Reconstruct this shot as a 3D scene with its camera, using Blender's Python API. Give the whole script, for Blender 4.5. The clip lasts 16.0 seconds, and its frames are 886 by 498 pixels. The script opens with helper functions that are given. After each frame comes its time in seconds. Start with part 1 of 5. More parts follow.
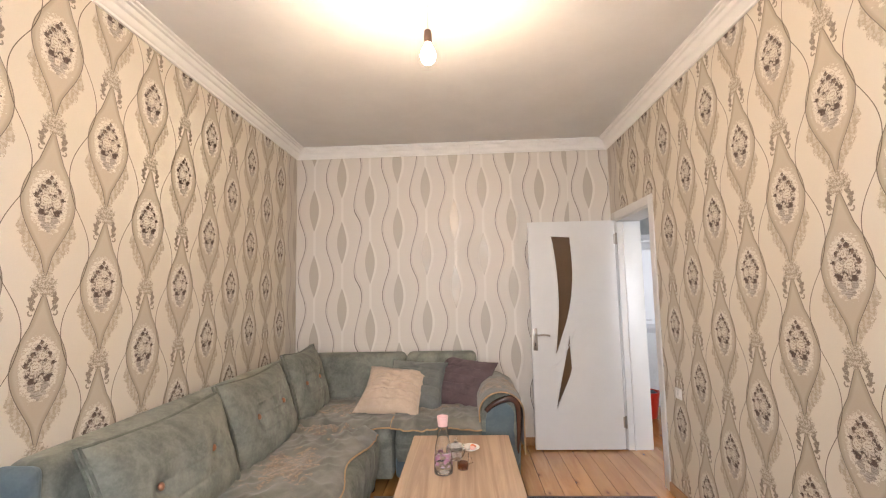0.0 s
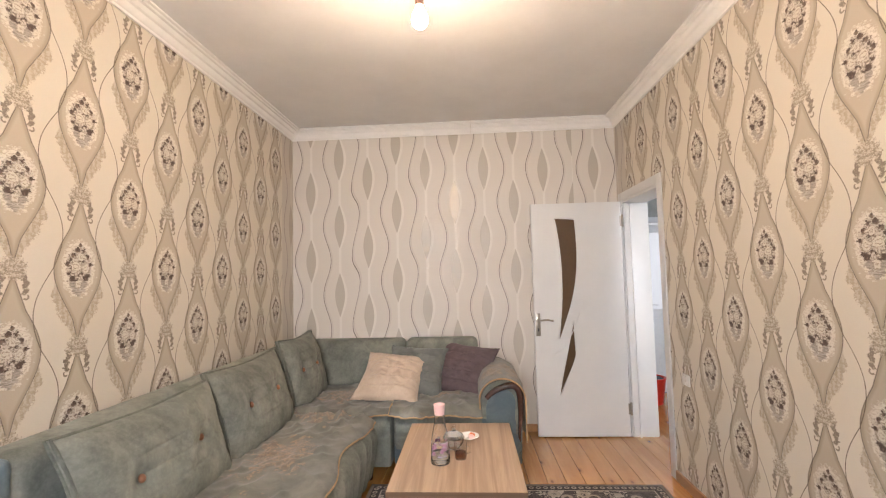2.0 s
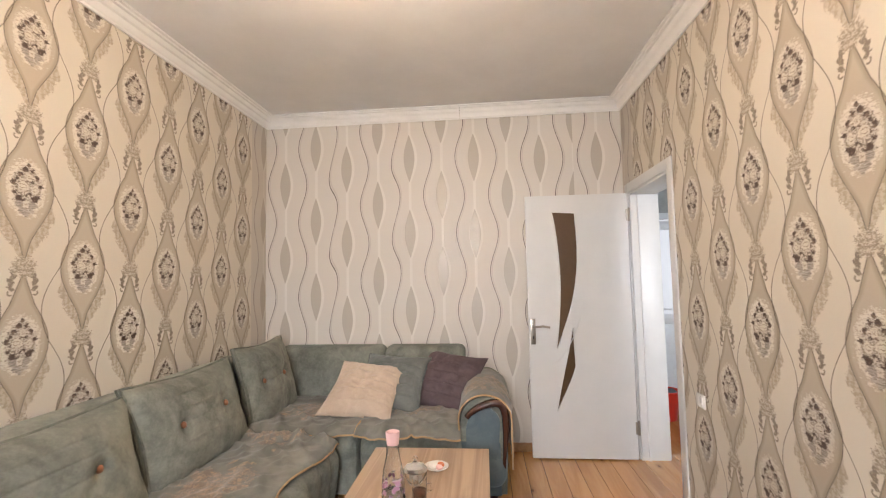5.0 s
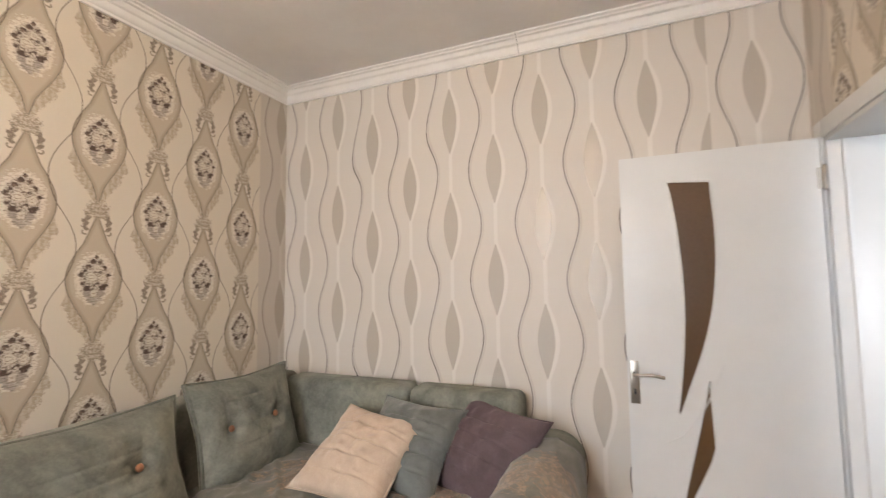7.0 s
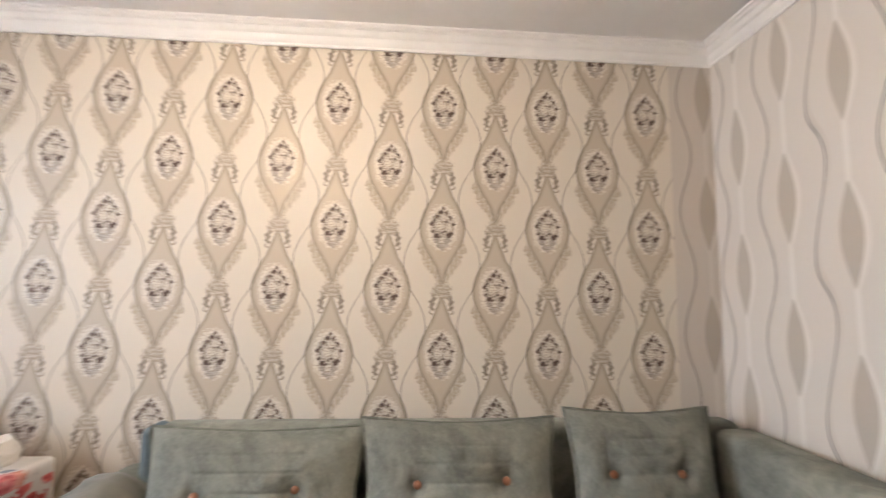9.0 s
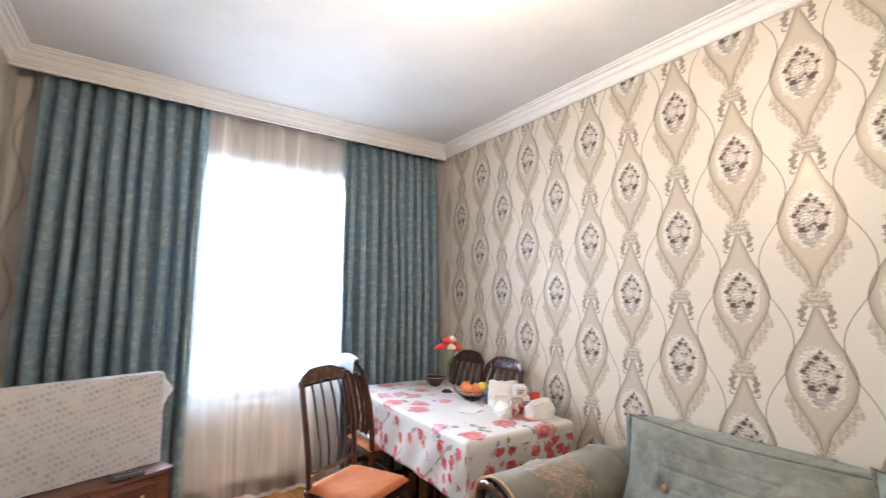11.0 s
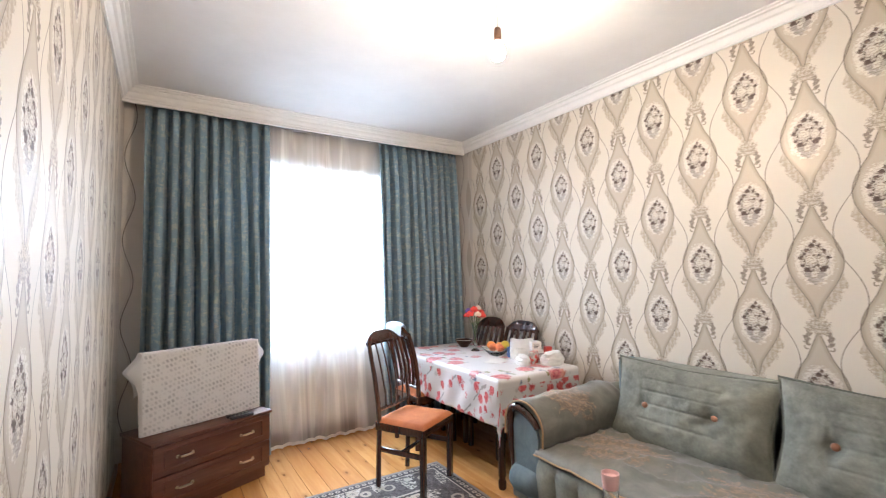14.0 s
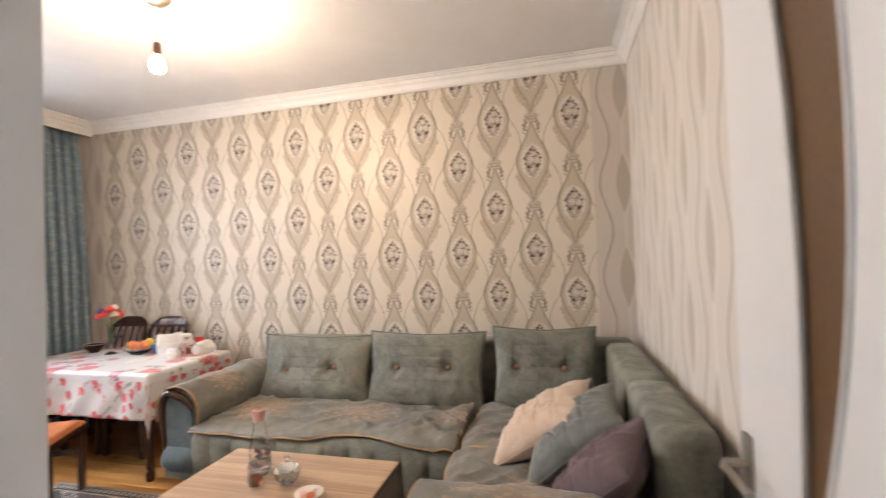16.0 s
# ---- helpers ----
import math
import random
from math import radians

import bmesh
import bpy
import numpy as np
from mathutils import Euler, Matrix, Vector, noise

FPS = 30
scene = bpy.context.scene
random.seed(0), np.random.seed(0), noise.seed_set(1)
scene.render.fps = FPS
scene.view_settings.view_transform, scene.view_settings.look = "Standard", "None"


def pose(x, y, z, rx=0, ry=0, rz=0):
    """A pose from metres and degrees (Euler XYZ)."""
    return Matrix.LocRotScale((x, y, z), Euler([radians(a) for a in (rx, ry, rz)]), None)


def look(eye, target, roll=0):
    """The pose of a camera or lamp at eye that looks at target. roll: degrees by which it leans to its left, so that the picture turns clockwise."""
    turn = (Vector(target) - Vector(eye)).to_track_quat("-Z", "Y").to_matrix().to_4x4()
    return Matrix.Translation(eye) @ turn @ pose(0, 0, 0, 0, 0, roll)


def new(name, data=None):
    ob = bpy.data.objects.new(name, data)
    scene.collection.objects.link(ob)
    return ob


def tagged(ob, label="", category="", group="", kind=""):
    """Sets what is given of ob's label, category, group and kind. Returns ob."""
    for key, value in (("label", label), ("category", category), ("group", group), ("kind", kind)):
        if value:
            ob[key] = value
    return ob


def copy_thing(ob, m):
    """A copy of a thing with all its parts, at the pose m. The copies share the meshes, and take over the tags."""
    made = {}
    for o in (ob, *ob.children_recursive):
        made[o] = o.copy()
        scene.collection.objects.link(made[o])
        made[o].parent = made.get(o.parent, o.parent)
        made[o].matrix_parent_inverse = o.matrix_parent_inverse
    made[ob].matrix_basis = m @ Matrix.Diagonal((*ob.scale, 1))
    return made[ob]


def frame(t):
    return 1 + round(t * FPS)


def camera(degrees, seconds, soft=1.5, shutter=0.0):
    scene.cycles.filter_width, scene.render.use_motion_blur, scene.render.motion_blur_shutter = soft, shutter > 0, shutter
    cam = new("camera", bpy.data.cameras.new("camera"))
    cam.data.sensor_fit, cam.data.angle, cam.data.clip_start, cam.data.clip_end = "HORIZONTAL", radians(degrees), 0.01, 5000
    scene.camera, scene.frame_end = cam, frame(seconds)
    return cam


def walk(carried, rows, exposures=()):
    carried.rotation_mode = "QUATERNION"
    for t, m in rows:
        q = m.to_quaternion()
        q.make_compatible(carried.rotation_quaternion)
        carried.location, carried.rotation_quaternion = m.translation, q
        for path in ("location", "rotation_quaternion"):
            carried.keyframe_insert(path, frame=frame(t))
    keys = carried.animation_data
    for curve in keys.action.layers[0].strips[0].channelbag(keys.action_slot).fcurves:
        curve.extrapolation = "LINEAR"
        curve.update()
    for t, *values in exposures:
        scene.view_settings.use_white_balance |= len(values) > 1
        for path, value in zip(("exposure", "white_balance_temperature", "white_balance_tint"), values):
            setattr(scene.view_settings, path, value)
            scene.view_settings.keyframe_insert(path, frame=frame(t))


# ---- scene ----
cam = camera(90.0, 16.0, soft=1.15, shutter=0.35)
PATH = [
    (0, (1.619, 0.558, 1.417), (1.529, 2.548, 1.6), -1.2),
    (0.5, (1.632, 0.548, 1.414), (1.538, 2.539, 1.583), -1.1),
    (1, (1.649, 0.552, 1.411), (1.544, 2.544, 1.558), -1.3),
    (1.5, (1.653, 0.583, 1.407), (1.537, 2.575, 1.546), -1.3),
    (2, (1.658, 0.681, 1.4), (1.543, 2.674, 1.522), -1.4),
    (2.5, (1.63, 0.783, 1.41), (1.522, 2.777, 1.525), -1.3),
    (3, (1.667, 0.793, 1.419), (1.56, 2.787, 1.534), -1.4),
    (3.5, (1.735, 0.779, 1.412), (1.612, 2.772, 1.529), -1.4),
    (4, (1.802, 0.796, 1.405), (1.655, 2.787, 1.522), -1.4),
    (4.2, (1.815, 0.827, 1.401), (1.666, 2.818, 1.516), -1.4),
    (6.3, (2.069, 1.883, 1.374), (1.691, 3.84, 1.538), -0.6),
    (6.5, (2.111, 2.026, 1.407), (1.674, 3.971, 1.566), -0.6),
    (7, (2.247, 2.319, 1.437), (1.469, 4.156, 1.582), -0.8),
    (7.5, (2.372, 2.557, 1.462), (1.171, 4.149, 1.613), 0.2),
    (8, (2.288, 2.758, 1.469), (0.779, 4.063, 1.615), 0.8),
    (8.5, (2.222, 2.923, 1.476), (0.421, 3.779, 1.64), 0.2),
    (9, (2.241, 3.128, 1.45), (0.256, 3.267, 1.653), 0.8),
    (9.5, (2.215, 3.211, 1.445), (0.284, 2.727, 1.64), 1.0),
    (10, (2.173, 3.236, 1.437), (0.462, 2.227, 1.663), 1.5),
    (12.3, (2.421, 3.738, 1.454), (1.777, 1.851, 1.609), -0.4),
    (12.5, (2.443, 3.782, 1.439), (1.782, 1.901, 1.599), -0.3),
    (13, (2.504, 3.85, 1.434), (1.816, 1.977, 1.571), -0.2),
    (13.5, (2.647, 3.832, 1.429), (1.737, 2.057, 1.564), -0.5),
    (14, (2.751, 3.878, 1.431), (1.68, 2.192, 1.541), -0.7),
    (14.5, (2.818, 3.991, 1.415), (1.582, 2.422, 1.527), -0.6),
    (15, (2.914, 4.082, 1.431), (1.418, 2.759, 1.531), -0.9),
    (15.5, (3.135, 4.141, 1.42), (1.370, 3.204, 1.508), -1.8),
    (16, (3.238, 4.239, 1.421), (1.301, 3.743, 1.468), -2.0),
]
walk(cam, [(t, look(eye, target, roll)) for t, eye, target, roll in PATH],
     exposures=[(0.0, 0.03, 6900, 17), (4.2, 0.10, 6800, 16), (7.0, 0.08, 6680, 14), (9.0, 0.18, 6250, 14), (10.0, 0.28, 6050, 13), (12.5, 0.24, 5850, 12), (14.0, 0.28, 5880, 12), (15.0, 0.30, 5930, 13), (16.0, 0.25, 6600, 16)])

# ---- plan of the room, in metres ----
XL, XR, YB, YW = 0.012, 3.015, 4.75, -0.22      # left, right, back and window walls
CEIL, CORN, PROJ = 2.808, 0.093, 0.10           # ceiling, height and depth of the cornice
PEL = 0.02                                      # front of the curtain pelmet
DY0, DY1, DTOP = 3.880, 4.628, 2.022            # door opening in the right wall
WX0, WX1, WZ0, WZ1 = 0.62, 2.36, 0.80, 2.42     # window opening
RTH = 0.200                                     # thickness of the right wall
HX1, HY0, HY1 = 4.75, 2.6, 6.0                  # hall
BULB = (1.49, 2.375, 2.425)

# ---- world and large lights ----
world = bpy.data.worlds.new("sky")
scene.world = world
world.use_nodes = True
wn = world.node_tree.nodes
sky = wn.new("ShaderNodeTexSky")
sky.sky_type, sky.sun_disc = "NISHITA", False
sky.sun_elevation, sky.sun_rotation = radians(38), radians(60)
world.node_tree.links.new(sky.outputs[0], wn["Background"].inputs[0])
wn["Background"].inputs[1].default_value = 0.12


def area_light(name, m, sx, sy, energy, colour):
    data = bpy.data.lights.new(name, "AREA")
    data.shape, data.size, data.size_y, data.energy, data.color = "RECTANGLE", sx, sy, energy, colour
    ob = new(name, data)
    ob.matrix_basis = m
    return ob


# daylight standing in for the sky in the room's window and in the hall's window
area_light("window_daylight", look(((WX0 + WX1) / 2, -1.30, 2.05), ((WX0 + WX1) / 2, 0.30, 0.85)), 2.2, 1.7, 345, (0.74, 0.87, 1.0))
area_light("hall_daylight", look((3.78, HY0 - 0.35, 1.6), (3.6, 4.6, 1.15)), 0.9, 1.2, 31, (0.76, 0.88, 1.0))


# ---- material helpers ----
class Ex:
    """A value in a node tree that can be reckoned with."""

    def __init__(self, nt, sock):
        self.nt, self.sock = nt, sock

    def m(self, op, *others):
        n = self.nt.nodes.new("ShaderNodeMath")
        n.operation = op
        for i, o in enumerate((self, *others)):
            if isinstance(o, Ex):
                self.nt.links.new(o.sock, n.inputs[i])
            else:
                n.inputs[i].default_value = o
        return Ex(self.nt, n.outputs[0])

    def __add__(self, o): return self.m("ADD", o)
    def __radd__(self, o): return self.m("ADD", o)
    def __sub__(self, o): return self.m("SUBTRACT", o)
    def __rsub__(self, o): return self.m("MULTIPLY", -1.0).m("ADD", o)
    def __mul__(self, o): return self.m("MULTIPLY", o)
    def __rmul__(self, o): return self.m("MULTIPLY", o)
    def __truediv__(self, o): return self.m("DIVIDE", o)
    def abs(self): return self.m("ABSOLUTE")
    def sin(self): return self.m("SINE")
    def cos(self): return self.m("COSINE")
    def floor(self): return self.m("FLOOR")
    def pw(self, o): return self.m("POWER", o)
    def lo(self, o): return self.m("MINIMUM", o)
    def hi(self, o): return self.m("MAXIMUM", o)
    def gt(self, o): return self.m("GREATER_THAN", o)
    def lt(self, o): return self.m("LESS_THAN", o)

    def step(self, a, b, c=0.0, d=1.0):
        """Smooth step from c at a to d at b."""
        n = self.nt.nodes.new("ShaderNodeMapRange")
        n.interpolation_type = "SMOOTHSTEP"
        lo, hi, c, d = (a, b, c, d) if a < b else (b, a, d, c)
        self.nt.links.new(self.sock, n.inputs[0])
        for i, v in enumerate((lo, hi, c, d)):
            n.inputs[i + 1].default_value = v
        return Ex(self.nt, n.outputs[0])


class Mat:
    """A node material under construction."""

    def __init__(self, name):
        self.mat = bpy.data.materials.new(name)
        self.mat.use_nodes = True
        self.nt = self.mat.node_tree
        self.bsdf = self.nt.nodes["Principled BSDF"]
        self.out = self.nt.nodes["Material Output"]

    def link(self, a, b):
        self.nt.links.new(a.sock if isinstance(a, Ex) else a, b)

    def coord(self, kind="Object"):
        return self.nt.nodes.new("ShaderNodeTexCoord").outputs[kind]

    def world_xyz(self):
        g = self.nt.nodes.new("ShaderNodeNewGeometry").outputs["Position"]
        return self.split(g)

    def split(self, sock):
        n = self.nt.nodes.new("ShaderNodeSeparateXYZ")
        self.link(sock, n.inputs[0])
        return [Ex(self.nt, o) for o in n.outputs]

    def join(self, *v):
        n = self.nt.nodes.new("ShaderNodeCombineXYZ")
        for i, o in enumerate(v):
            if isinstance(o, Ex):
                self.link(o, n.inputs[i])
            else:
                n.inputs[i].default_value = o
        return n.outputs[0]

    def noise(self, vec, scale, detail=3.0, rough=0.55, dist=0.0):
        n = self.nt.nodes.new("ShaderNodeTexNoise")
        self.link(vec, n.inputs["Vector"])
        n.inputs["Scale"].default_value, n.inputs["Detail"].default_value = scale, detail
        n.inputs["Roughness"].default_value, n.inputs["Distortion"].default_value = rough, dist
        return Ex(self.nt, n.outputs["Fac"])

    def cells(self, vec, scale, feature="F1", rnd=1.0):
        n = self.nt.nodes.new("ShaderNodeTexVoronoi")
        n.feature = feature
        self.link(vec, n.inputs["Vector"])
        n.inputs["Scale"].default_value, n.inputs["Randomness"].default_value = scale, rnd
        return n

    def stretch(self, vec, sx, sy, sz):
        n = self.nt.nodes.new("ShaderNodeMapping")
        self.link(vec, n.inputs[0])
        n.inputs["Scale"].default_value = (sx, sy, sz)
        return n.outputs[0]

    def mix(self, f, a, b):
        n = self.nt.nodes.new("ShaderNodeMix")
        n.data_type = "RGBA"
        for i, v in ((0, f), (6, a), (7, b)):
            if isinstance(v, Ex):
                self.link(v, n.inputs[i])
            elif isinstance(v, (int, float)):
                n.inputs[i].default_value = v
            elif isinstance(v, tuple):
                n.inputs[i].default_value = (*v, 1.0)
            else:
                self.link(v, n.inputs[i])
        return n.outputs[2]

    def rnd(self):
        return Ex(self.nt, self.nt.nodes.new("ShaderNodeObjectInfo").outputs["Random"])

    def set(self, colour=None, rough=None, metal=None, **more):
        for key, v in {"Base Color": colour, "Roughness": rough, "Metallic": metal, **more}.items():
            if v is None:
                continue
            if isinstance(v, tuple):
                self.bsdf.inputs[key].default_value = (*v, 1.0)
            elif isinstance(v, (int, float)):
                self.bsdf.inputs[key].default_value = v
            else:
                self.link(v, self.bsdf.inputs[key])
        return self

    def bump(self, height, strength=0.3, distance=0.01):
        n = self.nt.nodes.new("ShaderNodeBump")
        n.inputs["Strength"].default_value, n.inputs["Distance"].default_value = strength, distance
        self.link(height, n.inputs["Height"])
        self.link(n.outputs[0], self.bsdf.inputs["Normal"])
        return self


def simple(name, colour, rough=0.5, metal=0.0, vary=0.12, scale=14.0, bump=0.0, coord="Object", **more):
    """A plain surface with slight unevenness of tone and relief."""
    k = Mat(name)
    co = k.coord(coord)
    f = k.noise(co, scale, 4).step(0.3, 0.7) * 0.6 + k.noise(co, scale * 9, 3) * 0.4
    dark = tuple(c * (1 - vary) for c in colour)
    light = tuple(min(c * (1 + vary), 0.95) for c in colour)
    k.set(k.mix(f, dark, light), f * 0.12 + (rough - 0.06), metal, **more)
    if bump:
        k.bump(f, bump, 0.004)
    return k.mat


def clear(name, tint=(1, 1, 1), rough=0.02):
    k = Mat(name)
    k.set(tint, rough, 0.0, **{"Transmission Weight": 1.0, "IOR": 1.45})
    return k.mat


TAU = 2 * math.pi


def wave_paper(k, u, v, x0, z0, hung=False):
    """Wallpaper of upright waves with pearly lenses; returns colour, roughness, relief and pearl. hung: strips that were not matched in height."""
    P, H = 0.2715, 0.64
    if hung:
        u = u + u.gt(x0 + 9.0 * P) * 0.085
    c = ((u - x0) / P + 0.5).floor()
    if hung:
        v = v + 0.015
        for seam, lift in ((1.5, 0.125), (3.5, 0.070), (5.5, -0.015), (7.5, -0.035)):
            v = v - u.step(x0 + seam * P - 0.075, x0 + seam * P + 0.075) * lift
    du = (u - x0) - c * P
    odd = (c * 0.5 - (c * 0.5).floor()) * 2.0
    ph = (v - z0) * (TAU / H) - odd * math.pi
    cs = ph.cos()
    lens = ((cs + 0.43) / 1.43).hi(0.0).pw(0.92)
    inside = (du + lens * 0.047).step(-0.0012, 0.0012) * (lens * 0.045 - du).step(-0.0012, 0.0012) * cs.step(-0.43, -0.36)
    # pale stripe that runs down the lenses' one side
    ctr = lens * 0.054 + 0.004
    pale = (du - ctr).abs().step(0.0125, 0.0095)
    # dark wavy thread with a grey shadow line beside it
    d1 = du - (cs * -0.036 - 0.118)
    d2 = du - (cs * 0.036 + 0.1535)
    line = d1.abs().step(0.0036, 0.0018).hi(d2.abs().step(0.0036, 0.0018))
    ds1, ds2 = (d1 - 0.012).abs(), (d2 - 0.012).abs()
    shade = ds1.step(0.0055, 0.003).hi(ds2.step(0.0055, 0.003))
    vec = k.join(u, v, 0.0)
    grain = k.noise(k.stretch(vec, 60, 260, 1), 3.0, 3)
    tone = k.noise(vec, 1.3, 2)
    base = k.mix(grain, (0.57, 0.52, 0.46), (0.67, 0.615, 0.55))
    base = k.mix(tone.step(0.35, 0.7) * 0.35, base, (0.66, 0.595, 0.53))
    col = k.mix(pale * 0.5, base, (0.76, 0.715, 0.655))
    col = k.mix(inside, col, k.mix(grain, (0.42, 0.37, 0.31), (0.49, 0.435, 0.37)))
    col = k.mix(shade * 0.5, col, (0.45, 0.39, 0.33))
    col = k.mix(line * 0.95, col, (0.07, 0.05, 0.042))
    rough = 0.50 - inside * 0.13 - line * 0.1 + grain * 0.05
    relief = inside * 0.6 + pale * 0.4 - line * 0.6 + grain * 0.12
    return col, rough, relief, inside * 0.12


# the posy printed in each teardrop: across, up, radius
POSY_DARK = ((0.000, 0.036, 0.005), (0.020, 0.030, 0.005), (-0.036, 0.004, 0.006), (0.012, -0.020, 0.006), (-0.012, -0.046, 0.006), (0.006, 0.100, 0.008), (-0.010, 0.082, 0.010), (0.019, 0.079, 0.008), (-0.030, 0.058, 0.010), (0.038, 0.054, 0.009), (-0.054, 0.023, 0.011),
             (0.057, 0.020, 0.008), (-0.041, 0.038, 0.007), (-0.028, -0.041, 0.012), (-0.048, -0.020, 0.008), (0.033, -0.038, 0.013), (0.050, -0.026, 0.008), (-0.003, -0.026, 0.006))
POSY_GREY = ((-0.002, -0.064, 0.020), (-0.030, -0.066, 0.013), (0.029, -0.063, 0.012), (0.000, -0.100, 0.014), (-0.021, -0.090, 0.010), (0.022, -0.089, 0.010))
POSY_ROSE = ((0.010, 0.050, 0.018), (0.034, 0.002, 0.021), (-0.014, 0.012, 0.022), (-0.002, -0.062, 0.016))


def damask_paper(k, u, v, u0):
    """Wallpaper of staggered teardrops with a posy in each, lobed leaves, scrolls, bows and thin ogee lines."""
    P, H = 0.2725, 0.637
    v = v - u.step(2.4, 0.9) * 0.020
    c = ((u - u0) / P + 0.5).floor()
    du = (u - u0) - c * P
    odd = (c * 0.5 - (c * 0.5).floor()) * 2.0
    q = (v - 1.785) / H - odd * 0.5 + 0.5
    dv = (q - q.floor() - 0.5) * H
    a = du.abs()
    loc = k.join(du, dv, 0.0)
    vec = k.join(u, v, 0.0)
    n1 = k.noise(loc, 70.0, 3, 0.6, 0.6)
    n2 = k.noise(k.join(du, dv, 0.7), 75.0, 3, 0.6, 0.6)
    n3 = k.noise(loc, 130.0, 2, 0.6, 0.4)
    wob = k.join(du + (n1 - 0.5) * 0.042, dv + (n2 - 0.5) * 0.030, 0.0)

    def blobs(spots):
        near = None
        for bx, by, br in spots:
            n = k.nt.nodes.new("ShaderNodeVectorMath")
            n.operation = "DISTANCE"
            k.link(wob, n.inputs[0])
            n.inputs[1].default_value = (bx, by, 0.0)
            one = Ex(k.nt, n.outputs["Value"]) - br
            near = one if near is None else near.lo(one)
        return near

    # teardrop with straight-drawn tips
    t = (dv.abs() / 0.292).lo(1.0)
    w = ((t * math.pi).cos() * 0.5 + 0.5).pw(0.94).hi((1.0 - t) * (0.70 + 0.28 * dv.gt(0.0))) * 0.112 + 0.001
    e = w - a
    drop = e.step(-0.0012, 0.0012)
    rim = e.step(0.0, 0.003) * e.step(0.022, 0.003)
    edge = (e + 0.001).abs().step(0.0030, 0.0010)
    # ogee line between neighbours
    t1 = dv / -0.3185
    l1 = t1 * 0.037 + 0.118 + (t1 * math.pi).sin() * 0.055
    t2 = dv / -0.3185 + 1.0
    l2 = 0.2725 - (t2 * 0.037 + 0.118 + (t2 * math.pi).sin() * 0.055)
    og = (a - l1).abs().step(0.0026, 0.0012) * dv.lt(0.0)
    og = og.hi((a - l2).abs().step(0.0026, 0.0012) * dv.gt(0.0))
    # lobed leaves along the lower flanks
    out = a - w
    fall = dv.step(-0.045, -0.13) * dv.step(-0.32, -0.20)
    lobe = ((dv + out * 0.6) * 120.0 + (n2 - 0.5) * 20.0).sin() * 0.0070 + (dv * 62.0 + 1.0).sin() * 0.004 + (n1 - 0.5) * 0.030
    leaf = (out - fall * 0.043 - lobe * fall - 0.004).step(0.0015, -0.0015) * (out + (n3 - 0.5) * 0.012).step(0.002, 0.005)
    tuft = (n2 * 0.6 + n3 * 0.4 + (out * 260.0 + dv * 140.0).sin() * 0.06).step(0.44, 0.56)
    # leafy scrolls beside the upper tip, each ending in a hook
    s = (0.322 - dv) / 0.105
    path = (s * 2.2).sin() * 0.031 + 0.018
    scw = 0.0145 - s * 0.0045 + (s * 23.0 + (a - path) * 120.0 + (n1 - 0.5) * 6.0).sin() * 0.0050
    scroll = ((a - path).abs() - scw + (n2 - 0.5) * 0.020).step(0.0015, -0.0015) * s.step(0.0, 0.05) * s.step(1.02, 0.95) * out.step(0.003, 0.006)
    notch = (n1 * 0.5 + n3 * 0.5).step(0.52, 0.60)
    hook = (((a - 0.050).pw(2.0) + (dv - 0.212).pw(2.0)).pw(0.5) - 0.0095 + (n2 - 0.5) * 0.006).abs().step(0.0042, 0.0024) * out.step(0.002, 0.004) * (a - dv + 0.164).gt(0.0)
    # bow at the waist
    dw = (H / 2) - dv.abs()
    yb = dw * (dv.gt(0.0) * 2.0 - 1.0)
    rb = ((a / 0.052).pw(2.0) + ((yb - 0.002) / 0.044).pw(2.0)).pw(0.5)
    bow = (rb + (n1 - 0.5) * 1.3 + (n3 - 0.5) * 0.5).step(1.00, 0.92)
    knot = (n3 * 0.7 + n2 * 0.3 + (yb * 300.0 + (a * 150.0).sin()).sin() * 0.025).step(0.44, 0.56)
    # posy: dark buds round pale roses over a grey-violet cup, in a frill of pale strokes
    re = ((du / 0.074).pw(2.0) + ((dv - 0.004) / 0.108).pw(2.0)).pw(0.5)
    stroke = k.noise(k.stretch(loc, 26, 210, 1), 1.0, 3, 0.6)
    frill = (re + (stroke - 0.5) * 0.8 + (n1 - 0.5) * 0.8).step(1.12, 1.04)
    frill = frill * (stroke * 0.5 + n3 * 0.5).step(0.41, 0.48)
    core = (re + (n1 - 0.5) * 0.7).step(0.86, 0.78)
    bud = blobs(POSY_DARK).step(0.0022, -0.0012)
    grey = blobs(POSY_GREY).step(0.003, -0.001)
    rd = blobs(POSY_ROSE)
    rose = rd.step(0.001, -0.001)
    petal = (rd * 560.0 + n2 * 4.0).sin().step(0.45, 0.85)
    fleck = (n3 * 0.6 + stroke * 0.4).step(0.485, 0.54) * core
    grain = k.noise(k.stretch(vec, 40, 300, 1), 2.5, 3)
    tone = k.noise(vec, 1.1, 2).step(0.3, 0.7)
    cream = k.mix(grain, (0.600, 0.535, 0.443), (0.690, 0.622, 0.520))
    cream = k.mix(tone * 0.3, cream, (0.69, 0.62, 0.54))
    col = k.mix(leaf * (0.44 + 0.40 * tuft), cream, (0.372, 0.300, 0.212))
    col = k.mix(drop, col, k.mix(grain, (0.470, 0.402, 0.316), (0.532, 0.460, 0.368)))
    col = k.mix(rim * 0.60, col, (0.33, 0.262, 0.185))
